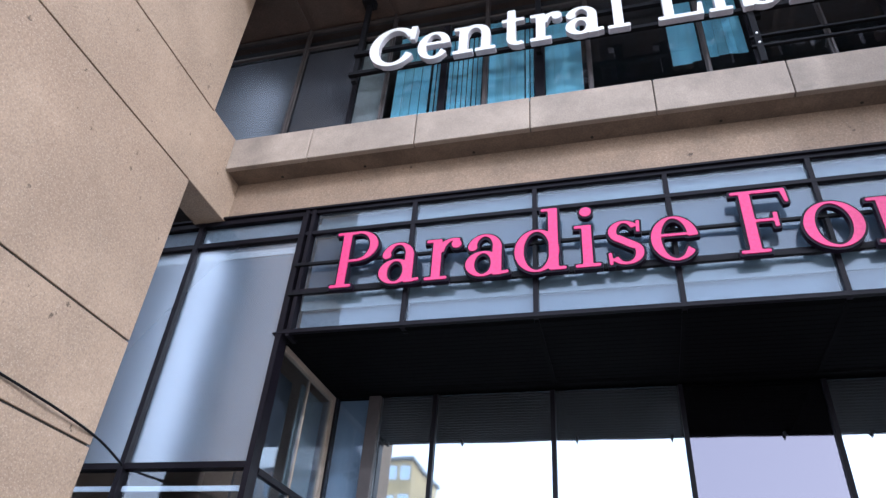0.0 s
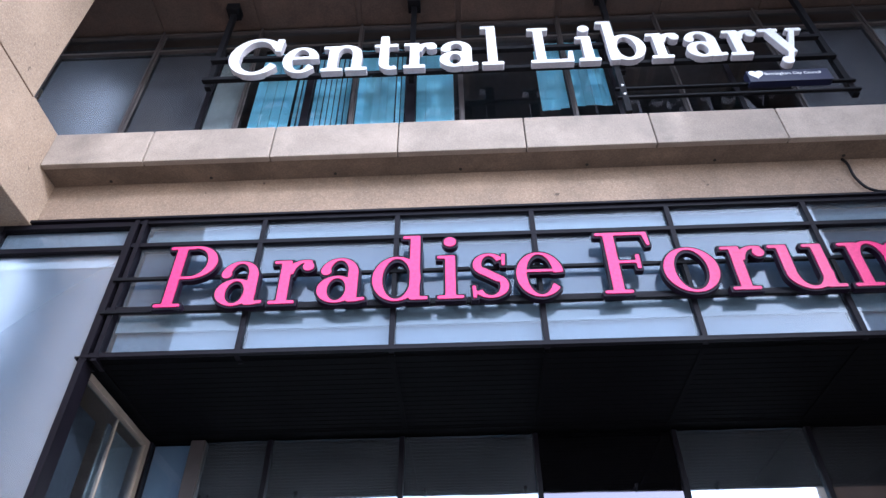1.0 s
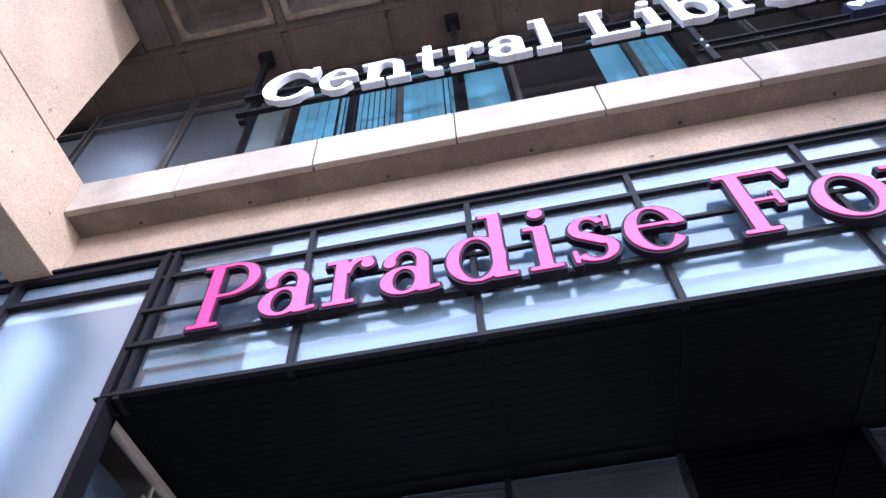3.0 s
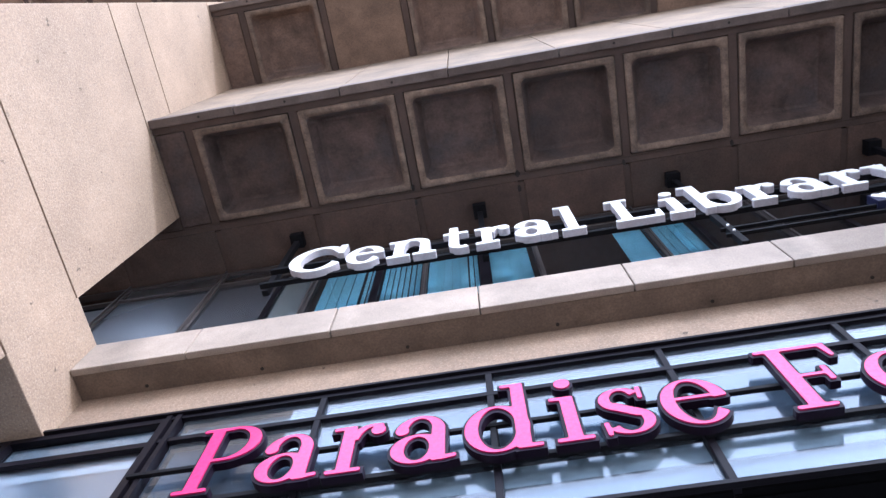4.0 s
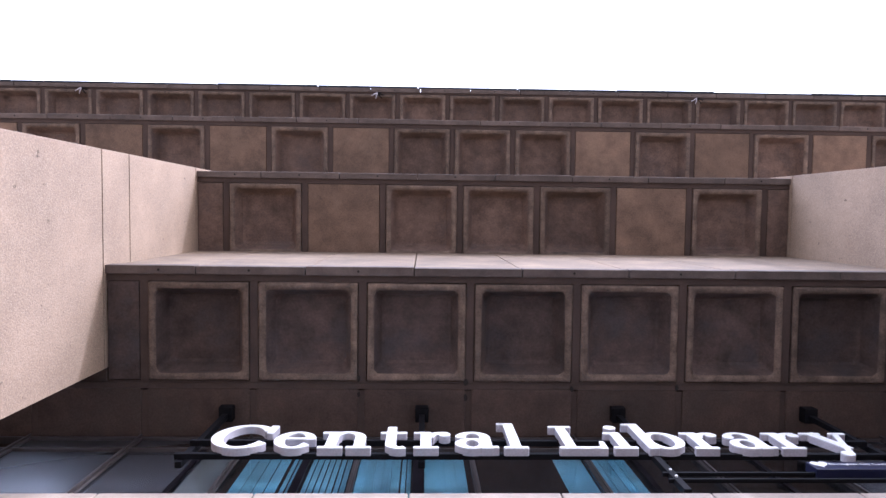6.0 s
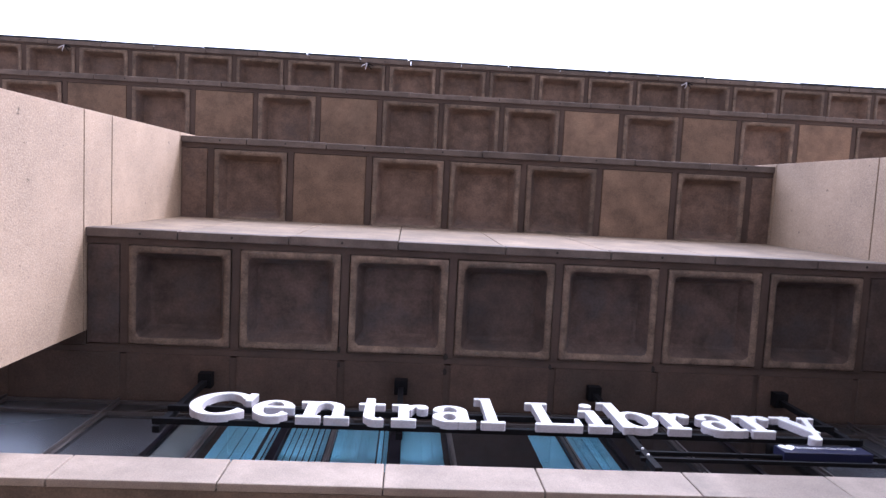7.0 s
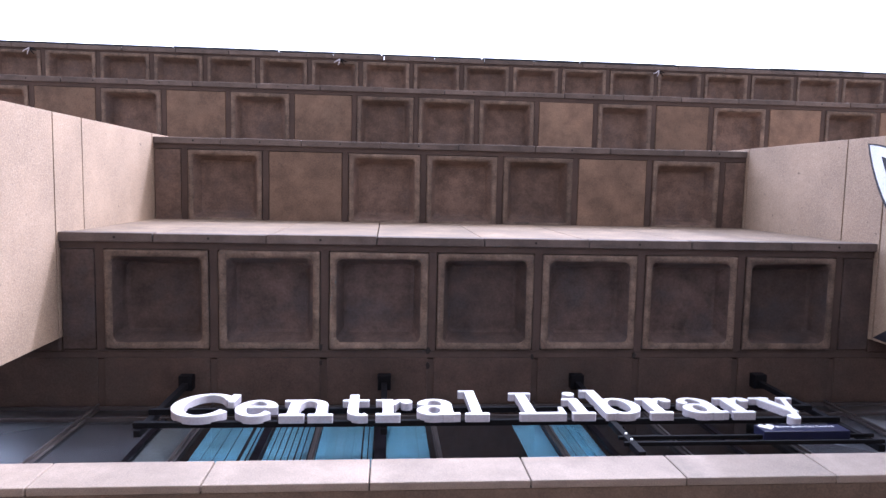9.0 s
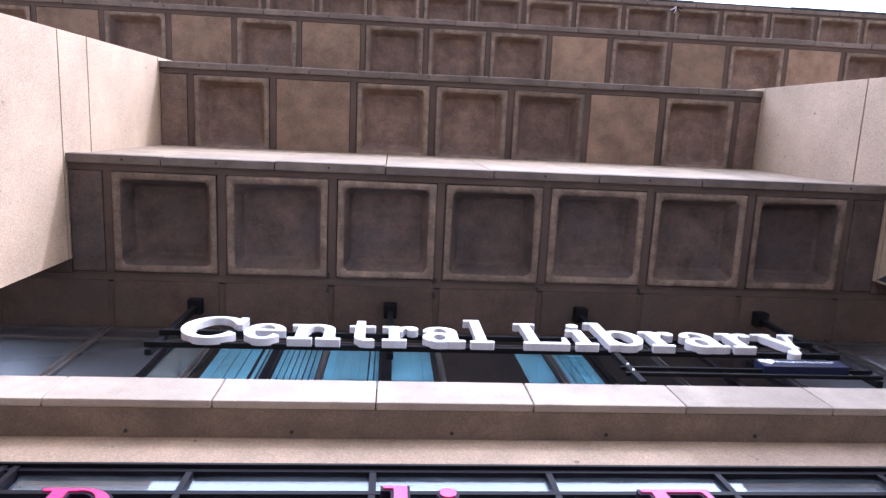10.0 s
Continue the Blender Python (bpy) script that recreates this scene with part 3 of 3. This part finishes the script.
part("jamb", boxes((-3.04, -2.89, REC_Y - 0.05, REC_Y + 0.006, 0.0, 4.81), bevel=0.006), FRAME_PALE, back, "brown painted jamb")
part("lining", boxes((bx[0] + 0.03, bx[1] - 0.03, REC_Y + 0.06, REC_Y + 0.07, 0.1, 4.8)), WINGPANEL, back)
for x in (-1.85, -0.55, 0.45, 1.55, 2.35):
    part("bracket", boxes((x - 0.013, x + 0.013, REC_Y - 0.035, REC_Y - 0.004, 4.21, 4.245), (x - 0.005, x + 0.005, REC_Y - 0.02, REC_Y - 0.006, 4.18, 4.215)), STEEL, back)
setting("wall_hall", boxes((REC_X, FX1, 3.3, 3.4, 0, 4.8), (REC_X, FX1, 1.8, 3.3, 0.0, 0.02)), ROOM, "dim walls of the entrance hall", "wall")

# side return and wing of glass beside the entrance
wing = setting("window_3", boxes((-6.6, REC_X - 0.26, 0.30, 0.34, 3.5, 6.46)), CURTAIN, "tall steel-blue glass shopfront beside the entrance", "window")
for x in (-6.3, -4.90, REC_X + 0.03):
    part("mullion", boxes((x - 0.03, x + 0.03, -0.03, 0.12, 0.0, 6.47)), FRAME, wing)
for z in (6.455, 6.13, 3.45, 0.2):
    part("transom", boxes((-6.6, REC_X, -0.022, 0.11, z - 0.03, z + 0.03)), FRAME, wing)
for a, b in ((-6.27, -4.93), (-4.87, REC_X)):
    for z0, z1 in ((0.23, 3.42), (3.48, 6.10), (6.16, 6.425)):
        part("pane", boxes((a, b, 0.03, 0.038, z0, z1)), GLASS_SATIN if z0 > 3 and z1 < 6.2 else GLASS_WING, wing)
part("panel", boxes((-6.3, REC_X - 0.03, 0.055, 0.075, 3.48, 6.10)), WINGPANEL, wing)
part("panel", boxes((-6.3, REC_X - 0.03, 0.055, 0.075, 6.16, 6.425)), BACKING, wing)
part("pelmet", boxes((-6.3, REC_X - 0.03, 0.040, 0.052, 5.93, 6.02)), SIGNWHITE, wing)
part("strip_lamp", boxes((-6.3, REC_X - 0.03, 0.05, 0.07, 3.22, 3.27)), SIGNWHITE, wing)
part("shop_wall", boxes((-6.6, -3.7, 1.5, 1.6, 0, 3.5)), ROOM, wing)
ret = setting("window_4", boxes((REC_X - 0.04, REC_X + 0.02, 0.12, 0.2, 0.0, 4.81)), FRAME, "narrow glass side return of the entrance recess", "window")
part("post", boxes((REC_X - 0.04, REC_X + 0.03, REC_Y - 0.11, REC_Y - 0.03, 0.0, 4.81)), COPING, ret, "pale cream post")
part("head_rail", boxes((REC_X - 0.035, REC_X + 0.028, 0.2, REC_Y - 0.11, 4.745, 4.81)), COPING, ret, "pale cream rail")
part("transom", boxes((REC_X - 0.04, REC_X + 0.03, 0.2, REC_Y - 0.11, 3.42, 3.48)), FRAME, ret)
part("mullion", boxes((REC_X - 0.03, REC_X + 0.012, 0.917, 0.926, 0.0, 4.72)), COPING, ret, "thin pale mullion")
part("lining", boxes((REC_X - 0.25, REC_X - 0.22, 0.2, 0.93, 0.1, 4.7)), ROOM, ret)
part("lining", boxes((REC_X - 0.12, REC_X - 0.10, 0.96, REC_Y - 0.1, 0.1, 4.7)), PELMET, ret, "pale board behind the glass")
for z0, z1 in ((0.1, 3.42), (3.48, 4.72)):
    for y0, y1 in ((0.2, 0.9), (0.95, REC_Y - 0.11)):
        part("pane", boxes((REC_X - 0.006, REC_X + 0.004, y0, y1, z0, z1)), GLASS_WING, ret)


# ---- letters ----
class Glyph:
    """A letter as the union of strokes, in units of the cap height; its outline is traced on a fine grid."""

    def __init__(self, width, top=1.12, low=-0.32, step=0.02):
        self.w, self.step, self.low, self.left = width, step, low, -0.16
        gx, gy = np.arange(self.left, width + 0.2, step), np.arange(low, top + 0.06, step)
        self.x, self.y = np.meshgrid(gx, gy)
        self.f = np.full(self.x.shape, 9.0)

    def seg(self, x0, y0, x1, y1, w0, w1=None):
        w1 = w0 if w1 is None else w1
        L = math.hypot(x1 - x0, y1 - y0)
        ux, uy = (x1 - x0) / L, (y1 - y0) / L
        a = (self.x - x0) * ux + (self.y - y0) * uy
        p = np.abs((self.x - x0) * -uy + (self.y - y0) * ux)
        w = (w0 + (w1 - w0) * np.clip(a / L, 0, 1)) / 2
        self.f = np.minimum(self.f, np.maximum(p - w, np.maximum(-a, a - L)))
        return self

    def disc(self, x, y, r):
        self.f = np.minimum(self.f, np.hypot(self.x - x, self.y - y) - r)
        return self

    def arc(self, cx, cy, rx, ry, wx, wy, a0=0, a1=360):
        """A ring with outer radii rx, ry, thick at its sides (wx) and thin at top and foot (wy), from a0 to a1 degrees."""
        dx, dy = self.x - cx, self.y - cy
        out = (np.hypot(dx / rx, dy / ry) - 1) * min(rx, ry)
        ix, iy = rx - wx, ry - wy
        inn = (np.hypot(dx / ix, dy / iy) - 1) * min(ix, iy)
        f = np.maximum(out, -inn)
        if a1 - a0 < 360:
            s = -dx * math.sin(radians(a0)) + dy * math.cos(radians(a0))
            e = dx * math.sin(radians(a1)) - dy * math.cos(radians(a1))
            sector = np.minimum(s, e) if a1 - a0 <= 180 else np.maximum(s, e)
            f = np.maximum(f, -sector)
        self.f = np.minimum(self.f, f)
        return self

    def stem(self, x, y0, y1, w, foot="lr", head="lr", b=0.07, s=0.10):
        self.seg(x, y0, x, y1, w)
        for y, mode in ((y0 + b / 2, foot), (y1 - b / 2, head)):
            l, r = ("l" in mode) * s, ("r" in mode) * s
            if l or r:
                self.seg(x - w / 2 - l, y, x + w / 2 + r, y, b)
        return self

    def outlines(self, grow=0.0):
        """Closed loops of the outline, by marching squares."""
        f = self.f - grow
        f = np.where(np.abs(f) < 1e-6, 1e-6, f)
        ny, nx = f.shape
        nxt = {}

        def cut(p, q):
            (i, j), (k, m) = p, q
            return (p, q) if p < q else (q, p)

        for i in range(ny - 1):
            for j in range(nx - 1):
                c = [(i, j), (i, j + 1), (i + 1, j + 1), (i + 1, j)]
                s = [f[p] < 0 for p in c]
                if all(s) or not any(s):
                    continue
                ent, ext = [], []
                for k in range(4):
                    p, q = c[k], c[(k + 1) % 4]
                    if s[k] and not s[(k + 1) % 4]:
                        ext.append(cut(p, q))
                    elif not s[k] and s[(k + 1) % 4]:
                        ent.append(cut(p, q))
                for a, b in zip(ext, ent):
                    nxt[a] = b
        loops = []
        while nxt:
            start = next(iter(nxt))
            loop, at = [], start
            while at in nxt:
                loop.append(at)
                at = nxt.pop(at)
            pts = []
            for (i, j), (k, m) in loop:
                t = f[i, j] / (f[i, j] - f[k, m])
                pts.append((self.left + self.step * (j + t * (m - j)), self.low + self.step * (i + t * (k - i))))
            if len(pts) > 5:
                loops.append(pts)
        return loops


def glyph(ch, w, b):
    """Serif letters; w: width of a stem, b: thickness of a serif."""
    t = b * 0.85           # thin strokes
    xh = 0.70
    if ch == "P":
        return Glyph(0.72).stem(0.22, 0, 1, w, b=b).seg(0.22, 1 - t / 2, 0.42, 1 - t / 2, t).seg(0.22, 0.44 + t / 2, 0.42, 0.44 + t / 2, t).arc(0.40, 0.72, 0.33, 0.28, w, t, -90, 90)
    if ch == "F":
        return Glyph(0.72).stem(0.22, 0, 1, w, b=b).seg(0.22, 1 - b / 2, 0.70, 1 - b / 2, b).seg(0.66, 1, 0.69, 0.76, 0.08, 0.05).seg(0.22, 0.50, 0.52, 0.50, t).seg(0.52, 0.38, 0.52, 0.62, 0.06)
    if ch == "C":
        return Glyph(0.86).arc(0.46, 0.50, 0.46, 0.52, w * 1.15, t * 1.15, 38, 322).seg(0.80, 0.62, 0.82, 0.98, 0.10, 0.12)
    if ch == "L":
        return Glyph(0.78).stem(0.24, 0, 1, w, b=b).seg(0.24, b / 2, 0.72, b / 2, b).seg(0.71, 0, 0.73, 0.30, 0.10, 0.07)
    if ch == "a":
        return (Glyph(0.62).arc(0.25, 0.205, 0.25, 0.215, w, t).seg(0.45, 0.0, 0.45, 0.50, w).arc(0.27, 0.46, 0.18 + w / 2, 0.25, w * 0.95, t, 0, 165)
                .disc(0.10, 0.50, w * 0.52).seg(0.45, b / 2, 0.62, b / 2 + 0.02, b))
    if ch == "r":
        return Glyph(0.52).stem(0.17, 0, xh, w, head="l", b=b).arc(0.41, 0.42, 0.28, 0.28, w, t * 1.1, 70, 165).disc(0.45, 0.59, w * 0.56)
    if ch == "d":
        return Glyph(0.74).arc(0.31, 0.345, 0.31, 0.36, w, t).stem(0.54, 0, 1.06, w, foot="r", head="l", b=b)
    if ch == "b":
        return Glyph(0.70).stem(0.16, 0, 1.13, w, foot="", head="l", b=b).arc(0.39, 0.345, 0.31, 0.36, w, t)
    if ch == "i":
        return Glyph(0.36).stem(0.18, 0, xh, w, head="l", b=b).disc(0.18, 0.93, w * 0.62)
    if ch == "l":
        return Glyph(0.36).stem(0.18, 0, 1.13, w, head="l", b=b)
    if ch == "s":
        return (Glyph(0.50).arc(0.24, 0.525, 0.21, 0.185, w * 0.85, t, 25, 235).arc(0.25, 0.185, 0.23, 0.195, w * 0.85, t, -155, 62)
                .seg(0.13, 0.44, 0.37, 0.28, w * 0.85).seg(0.42, 0.50, 0.43, 0.70, 0.055).seg(0.04, 0.20, 0.05, 0.0, 0.055))
    if ch == "e":
        return Glyph(0.60).arc(0.30, 0.345, 0.30, 0.36, w, t, 4, 318).seg(0.10, 0.40, 0.56, 0.40, t)
    if ch == "o":
        return Glyph(0.66).arc(0.33, 0.345, 0.33, 0.36, w, t)
    if ch == "u":
        return Glyph(0.74).stem(0.15, 0.25, xh, w, foot="", head="l", b=b).arc(0.36, 0.26, 0.21 + w / 2, 0.28, w, t * 1.2, 180, 360).stem(0.56, 0, xh, w, foot="r", head="l", b=b)
    if ch == "n":
        return Glyph(0.76).stem(0.17, 0, xh, w, head="l", b=b).arc(0.37, 0.45, 0.20 + w / 2, 0.27, w, t * 1.2, 0, 180).stem(0.57, 0, 0.46, w, head="", b=b)
    if ch == "m":
        return (Glyph(1.14).stem(0.17, 0, xh, w, head="l", b=b).arc(0.36, 0.45, 0.19 + w / 2, 0.27, w, t * 1.2, 0, 180).stem(0.55, 0, 0.46, w, head="", b=b)
                .arc(0.74, 0.45, 0.19 + w / 2, 0.27, w, t * 1.2, 0, 180).stem(0.93, 0, 0.46, w, head="", b=b))
    if ch == "t":
        return Glyph(0.46).seg(0.19, 0.16, 0.19, 0.94, w, w * 0.9).seg(0.02, xh - b / 2, 0.42, xh - b / 2, b).arc(0.32, 0.17, 0.13 + w / 2, 0.19, w, t * 1.2, 180, 300)
    if ch == "y":
        return (Glyph(0.72).seg(0.17, 0.70, 0.40, 0.02, w, w * 0.9).seg(0.58, 0.70, 0.28, -0.20, t * 1.3).seg(0.0, xh - b / 2, 0.33, xh - b / 2, b)
                .seg(0.46, xh - b / 2, 0.72, xh - b / 2, b).disc(0.24, -0.18, w * 0.6))


def letter_mesh(name, g, grow, size, sx, y0, y1, mat):
    """The outline, filled at the front (y0) and back (y1), with sides."""
    from_loops = g.outlines(grow)
    bm = bmesh.new()
    loops = [[Vector((px * size * sx, 0, pz * size)) for px, pz in lp] for lp in from_loops]
    rings = []
    for lp in loops:
        fr = [bm.verts.new((p.x, y0, p.z)) for p in lp]
        bk = [bm.verts.new((p.x, y1, p.z)) for p in lp]
        n = len(lp)
        for i in range(n):
            bm.faces.new((fr[i], fr[(i + 1) % n], bk[(i + 1) % n], bk[i]))
        rings.append((fr, bk))
    for k in (0, 1):
        edges = []
        for r in rings:
            ring = r[k]
            for i in range(len(ring)):
                edges.append(bm.edges.get((ring[i], ring[(i + 1) % len(ring)])))
        made = bmesh.ops.triangle_fill(bm, use_beauty=True, use_dissolve=False, edges=edges)
        for f in made["geom"]:
            if k and isinstance(f, bmesh.types.BMFace):
                f.material_index = 1
    return mesh_of(name, bm, mat)


def word(parent, text, x0, x1, z, size, weight, serif, y0, y1, body, face=None, gap=0.07, grow=0.022):
    gs = [glyph(c, weight, serif) for c in text]
    total = sum(g.w for g in gs) + gap * (len(gs) - 1)
    sx = (x1 - x0) / size / total
    cache = {}
    x = x0
    for c, g in zip(text, gs):
        if c not in cache:
            # back faces go black: their lack of light is put into the colour
            cache[c] = (letter_mesh("letter", g, grow, size, sx, y0, y1, [body, STEEL]),
                        letter_mesh("face", g, -0.006 if grow else 0.0, size, sx, y0 - 0.012, y0 + (0.004 if grow else -0.0005), face) if face else None)
        ob = piece("letter", cache[c][0], parent, (x, 0, z))
        if face:
            piece("face", cache[c][1], ob, (0, 0, 0))
        x += (g.w + gap) * size * sx


pink_sign = thing("shop_sign", "large magenta serif letters on dark rails across the fascia", "sign")
for z in (5.305, 5.69):
    part("rail", boxes((FX0 - 0.03, FX1 - 0.1, -0.062, -0.026, z - 0.018, z + 0.018), bevel=0.004), STEEL, pink_sign)
for x in fm:
    part("standoff", boxes((x - 0.02, x + 0.02, -0.05, -0.018, 5.27, 5.70)), STEEL, pink_sign)
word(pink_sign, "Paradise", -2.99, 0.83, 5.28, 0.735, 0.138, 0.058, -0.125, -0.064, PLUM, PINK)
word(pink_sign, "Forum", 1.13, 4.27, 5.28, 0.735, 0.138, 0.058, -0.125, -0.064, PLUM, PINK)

white_sign = thing("library_sign", "big white slab serif letters on a black steel frame", "sign")
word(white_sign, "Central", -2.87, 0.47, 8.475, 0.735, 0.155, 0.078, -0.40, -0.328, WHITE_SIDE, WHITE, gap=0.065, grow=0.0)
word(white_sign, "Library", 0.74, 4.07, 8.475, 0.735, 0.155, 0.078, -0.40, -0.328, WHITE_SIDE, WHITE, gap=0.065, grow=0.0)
for z, x0, x1 in ((8.525, -3.16, 4.36), (8.93, -3.14, 4.30)):
    part("rail", boxes((x0, x1, -0.34, -0.28, z - 0.028, z + 0.028), bevel=0.004), STEEL, white_sign)
for x in (-3.10, -0.64, 1.87, 4.36):
    part("hanger", boxes((x - 0.035, x + 0.035, -0.278, -0.21, 8.44 if x < 4 else 7.85, 10.12), bevel=0.005), STEEL, white_sign)
    part("wall_box", boxes((x - 0.085, x + 0.085, -0.36, -0.17, 10.09, 10.228), bevel=0.01), STEEL, white_sign)
part("drop_post", boxes((1.75, 1.82, -0.335, -0.27, 7.62, 8.50), bevel=0.006), STEEL, white_sign, "dark steel drop post")
for z in (7.88, 8.04):
    part("thin_rail", boxes((1.70, 4.40, -0.33, -0.29, z - 0.014, z + 0.014), bevel=0.004), STEEL, white_sign)
    part("bolt", tube(bmesh.new(), (1.785, -0.35, z + 0.03), (1.785, -0.336, z + 0.03), 0.014, 8), SIGNWHITE, white_sign)

plaque = thing("council_sign", "navy sign box with a white heart and small lettering", "sign", (3.66, -0.34, 8.10))
part("panel", boxes((-0.46, 0.46, -0.035, 0.055, -0.10, 0.10), bevel=0.006), NAVY, plaque)
bm = bmesh.new()
pts = []
for i in range(28):
    a = 2 * math.pi * i / 28
    pts.append((0.0052 * 16 * math.sin(a) ** 3 - 0.36, 0.0052 * (13 * math.cos(a) - 5 * math.cos(2 * a) - 2 * math.cos(3 * a) - math.cos(4 * a)) + 0.03))
plate(bm, [(px, -0.041, pz) for px, pz in pts], (0, 0.005, 0))
part("heart", bm, SIGNWHITE, plaque)
txt = bpy.data.curves.new("lettering", "FONT")
txt.body, txt.size, txt.extrude = "Birmingham City Council", 0.062, 0.001
txt.materials.append(SIGNWHITE)
lt = new("lettering", txt)
lt.parent = plaque
lt.location, lt.rotation_euler = (-0.27, -0.038, 0.01), (radians(90), 0, 0)


# ---- mural on the pier ----
def mural(name, outline, off, mat, parent):
    bm = bmesh.new()
    plate(bm, [(-off, y, z) for y, z in outline], (0.0035, 0, 0))
    return part(name, bm, mat, parent, at=(PIER_R, 0, 0))


def leaf(y0, z0, y1, z1, bulge, n=12, pinch=0.0):
    """A pointed leaf from one tip to the other."""
    a, b = Vector((y0, z0)), Vector((y1, z1))
    d = b - a
    s = Vector((-d.y, d.x))
    up = [a + d * t / n + s * bulge * math.sin(math.pi * (t / n) ** (1 + pinch)) for t in range(n + 1)]
    dn = [a + d * t / n - s * bulge * 0.8 * math.sin(math.pi * (t / n) ** (1 + pinch)) for t in range(1, n)]
    return [tuple(p) for p in up] + [tuple(p) for p in dn[::-1]]


art = thing("mural", "painted mural of a white leaf with red dots on the pier", "mural")
mural("outline", leaf(-3.48, 10.53, -1.75, 8.25, 0.170, 20, -0.12), 0.004, MURAL_BLACK, art)
mural("white_field", leaf(-3.455, 10.485, -1.77, 8.29, 0.160, 20, -0.12), 0.008, MURAL_WHITE, art)
mural("dark_core", leaf(-3.29, 10.24, -1.84, 8.40, 0.125, 20, -0.1), 0.012, MURAL_BLACK, art)
mural("pale_dot", [(-3.17 + 0.10 * math.cos(a * 0.3491), 9.74 + 0.09 * math.sin(a * 0.3491)) for a in range(18)], 0.016, MURAL_BLUE, art)
for y, z, r in ((-2.98, 9.94, 0.16), (-2.69, 9.71, 0.16), (-2.88, 9.40, 0.14)):
    mural("dot", [(y + r * math.cos(a * 0.3491), z + r * 0.9 * math.sin(a * 0.3491)) for a in range(18)], 0.016, MURAL_RED, art)
mural("trunk", [(-0.86, 10.14), (-0.84, 9.69), (-0.84, 9.41), (-0.88, 9.0), (-1.5, 8.8), (-1.75, 9.35), (-1.56, 9.55), (-1.25, 9.69), (-1.03, 9.87)], 0.006, MURAL_BLACK, art)
mural("pale_root", [(-1.42, 9.50), (-1.36, 9.56), (-1.20, 9.36), (-1.12, 9.02), (-1.24, 9.02), (-1.30, 9.30)], 0.010, MURAL_BLUE, art)

# ---- cables, pipe, small fittings ----
def cable(name, pts, r, mat, label, category):
    cu = bpy.data.curves.new(name, "CURVE")
    cu.dimensions, cu.bevel_depth, cu.bevel_resolution = "3D", r, 2
    sp = cu.splines.new("BEZIER")
    sp.bezier_points.add(len(pts) - 1)
    for bp, p in zip(sp.bezier_points, pts):
        bp.co = p
        bp.handle_left_type = bp.handle_right_type = "AUTO"
    cu.materials.append(mat)
    return tagged(new(name, cu), label, category)


cable("drain_pipe", [(4.02, 0.02, 7.10), (4.02, -0.01, 7.02), (4.03, -0.01, 6.75), (4.12, -0.01, 6.60), (4.4, -0.01, 6.575), (5.8, -0.01, 6.57)], 0.014, STEEL,
      "thin black conduit bent along the concrete band", "pipe")


cable("cable", [(PIER_L + 0.02, -3.5, 3.57), (PIER_L + 0.02, -2.2, 3.53), (PIER_L + 0.02, -0.9, 3.46), (-4.80, -0.2, 3.44), (-4.88, -0.045, 3.45)], 0.012, STEEL,
      "black cable strung along the pier to the shopfront", "cable")


def bird_clip(x):
    ob = thing("wire_bracket", "small bent wire bracket on the roof edge", "bracket", (x, FRONTS[3] + 0.12, ROWS_Z[3]), "roof edge brackets")
    for k, (dx, dy, mat) in enumerate(((-0.16, 0.10, WHITE_SIDE), (-0.05, 0.17, WHITE_SIDE), (0.12, 0.16, STEEL), (0.17, 0.07, STEEL))):
        bm = bmesh.new()
        tube(bm, (0, 0, -0.05), (dx * 0.6, dy * 0.7, -0.10 + 0.01 * k), 0.014, 6)
        tube(bm, (dx * 0.6, dy * 0.7, -0.10 + 0.01 * k), (dx, dy, -0.07), 0.012, 6)
        part("wire", bm, mat, ob)
    part("stalk", tube(bmesh.new(), (0, 0, -0.06), (0, 0, 0.02), 0.015, 6), STEEL, ob)


for x in (-9.9, -1.93, 6.9):
    bird_clip(x)


# ---- the far side of the square, partly seen in the glass ----
def far_building(name, x0, x1, y, depth, h, mat, label, cols, storeys):
    ob = thing(name, label, "building", (x0, y, 0))
    w = x1 - x0
    part("wall", boxes((0, w, -depth, 0, 0, h)), mat, ob)
    part("roof", boxes((-0.3, w + 0.3, -depth - 0.3, 0.3, h, h + 0.5)), ROOFING, ob)
    me = mesh_of("window", boxes((-0.7, 0.7, 0.0, 0.05, 0, 1.7)), GLASS_DOOR)
    for c in range(cols):
        for s in range(storeys):
            piece("window", me, ob, ((c + 0.5) * w / cols, 0.01, 1.2 + s * h / storeys))
    return ob


def trims(ob, w, h, storeys, mat):
    for k in range(1, storeys + 1):
        part("band", boxes((-0.15, w + 0.15, 0.02, 0.3, k * h / storeys - 0.5, k * h / storeys - 0.1)), mat, ob)


far_building("buff_building", -36, -26.8, -72, 12, 28.6, BUFF, "buff stone office block across the square", 5, 8)
cream = far_building("cream_building", 33, 58, -74, 14, 28.0, PALE_RENDER, "cream rendered building with orange bands across the square", 9, 7)
trims(cream, 25, 28.0, 7, BRICK)
far_building("pale_tower", 45.5, 48.8, -110, 8, 44, COPING, "slim pale tower behind the cream building", 2, 12)
# Terrace and grey block are unseen, added to lower sky light from the front
far_building("unseen_terrace", -23, 19, -80, 12, 13, COPING, "unseen pale stone terrace added across the square", 12, 4)
far_building("unseen_block", -90, -41, -76, 14, 16, ROOFING, "unseen grey concrete block added across the square", 14, 4)
cable("overhead_wire", [(-14, -7.25, 20.3), (-6.5, -7.22, 20.05), (-1.0, -7.22, 20.0), (5.0, -7.20, 20.05), (13, -7.2, 20.4)], 0.007, STEEL,
      "thin overhead wire sagging along the roof edge", "wire")
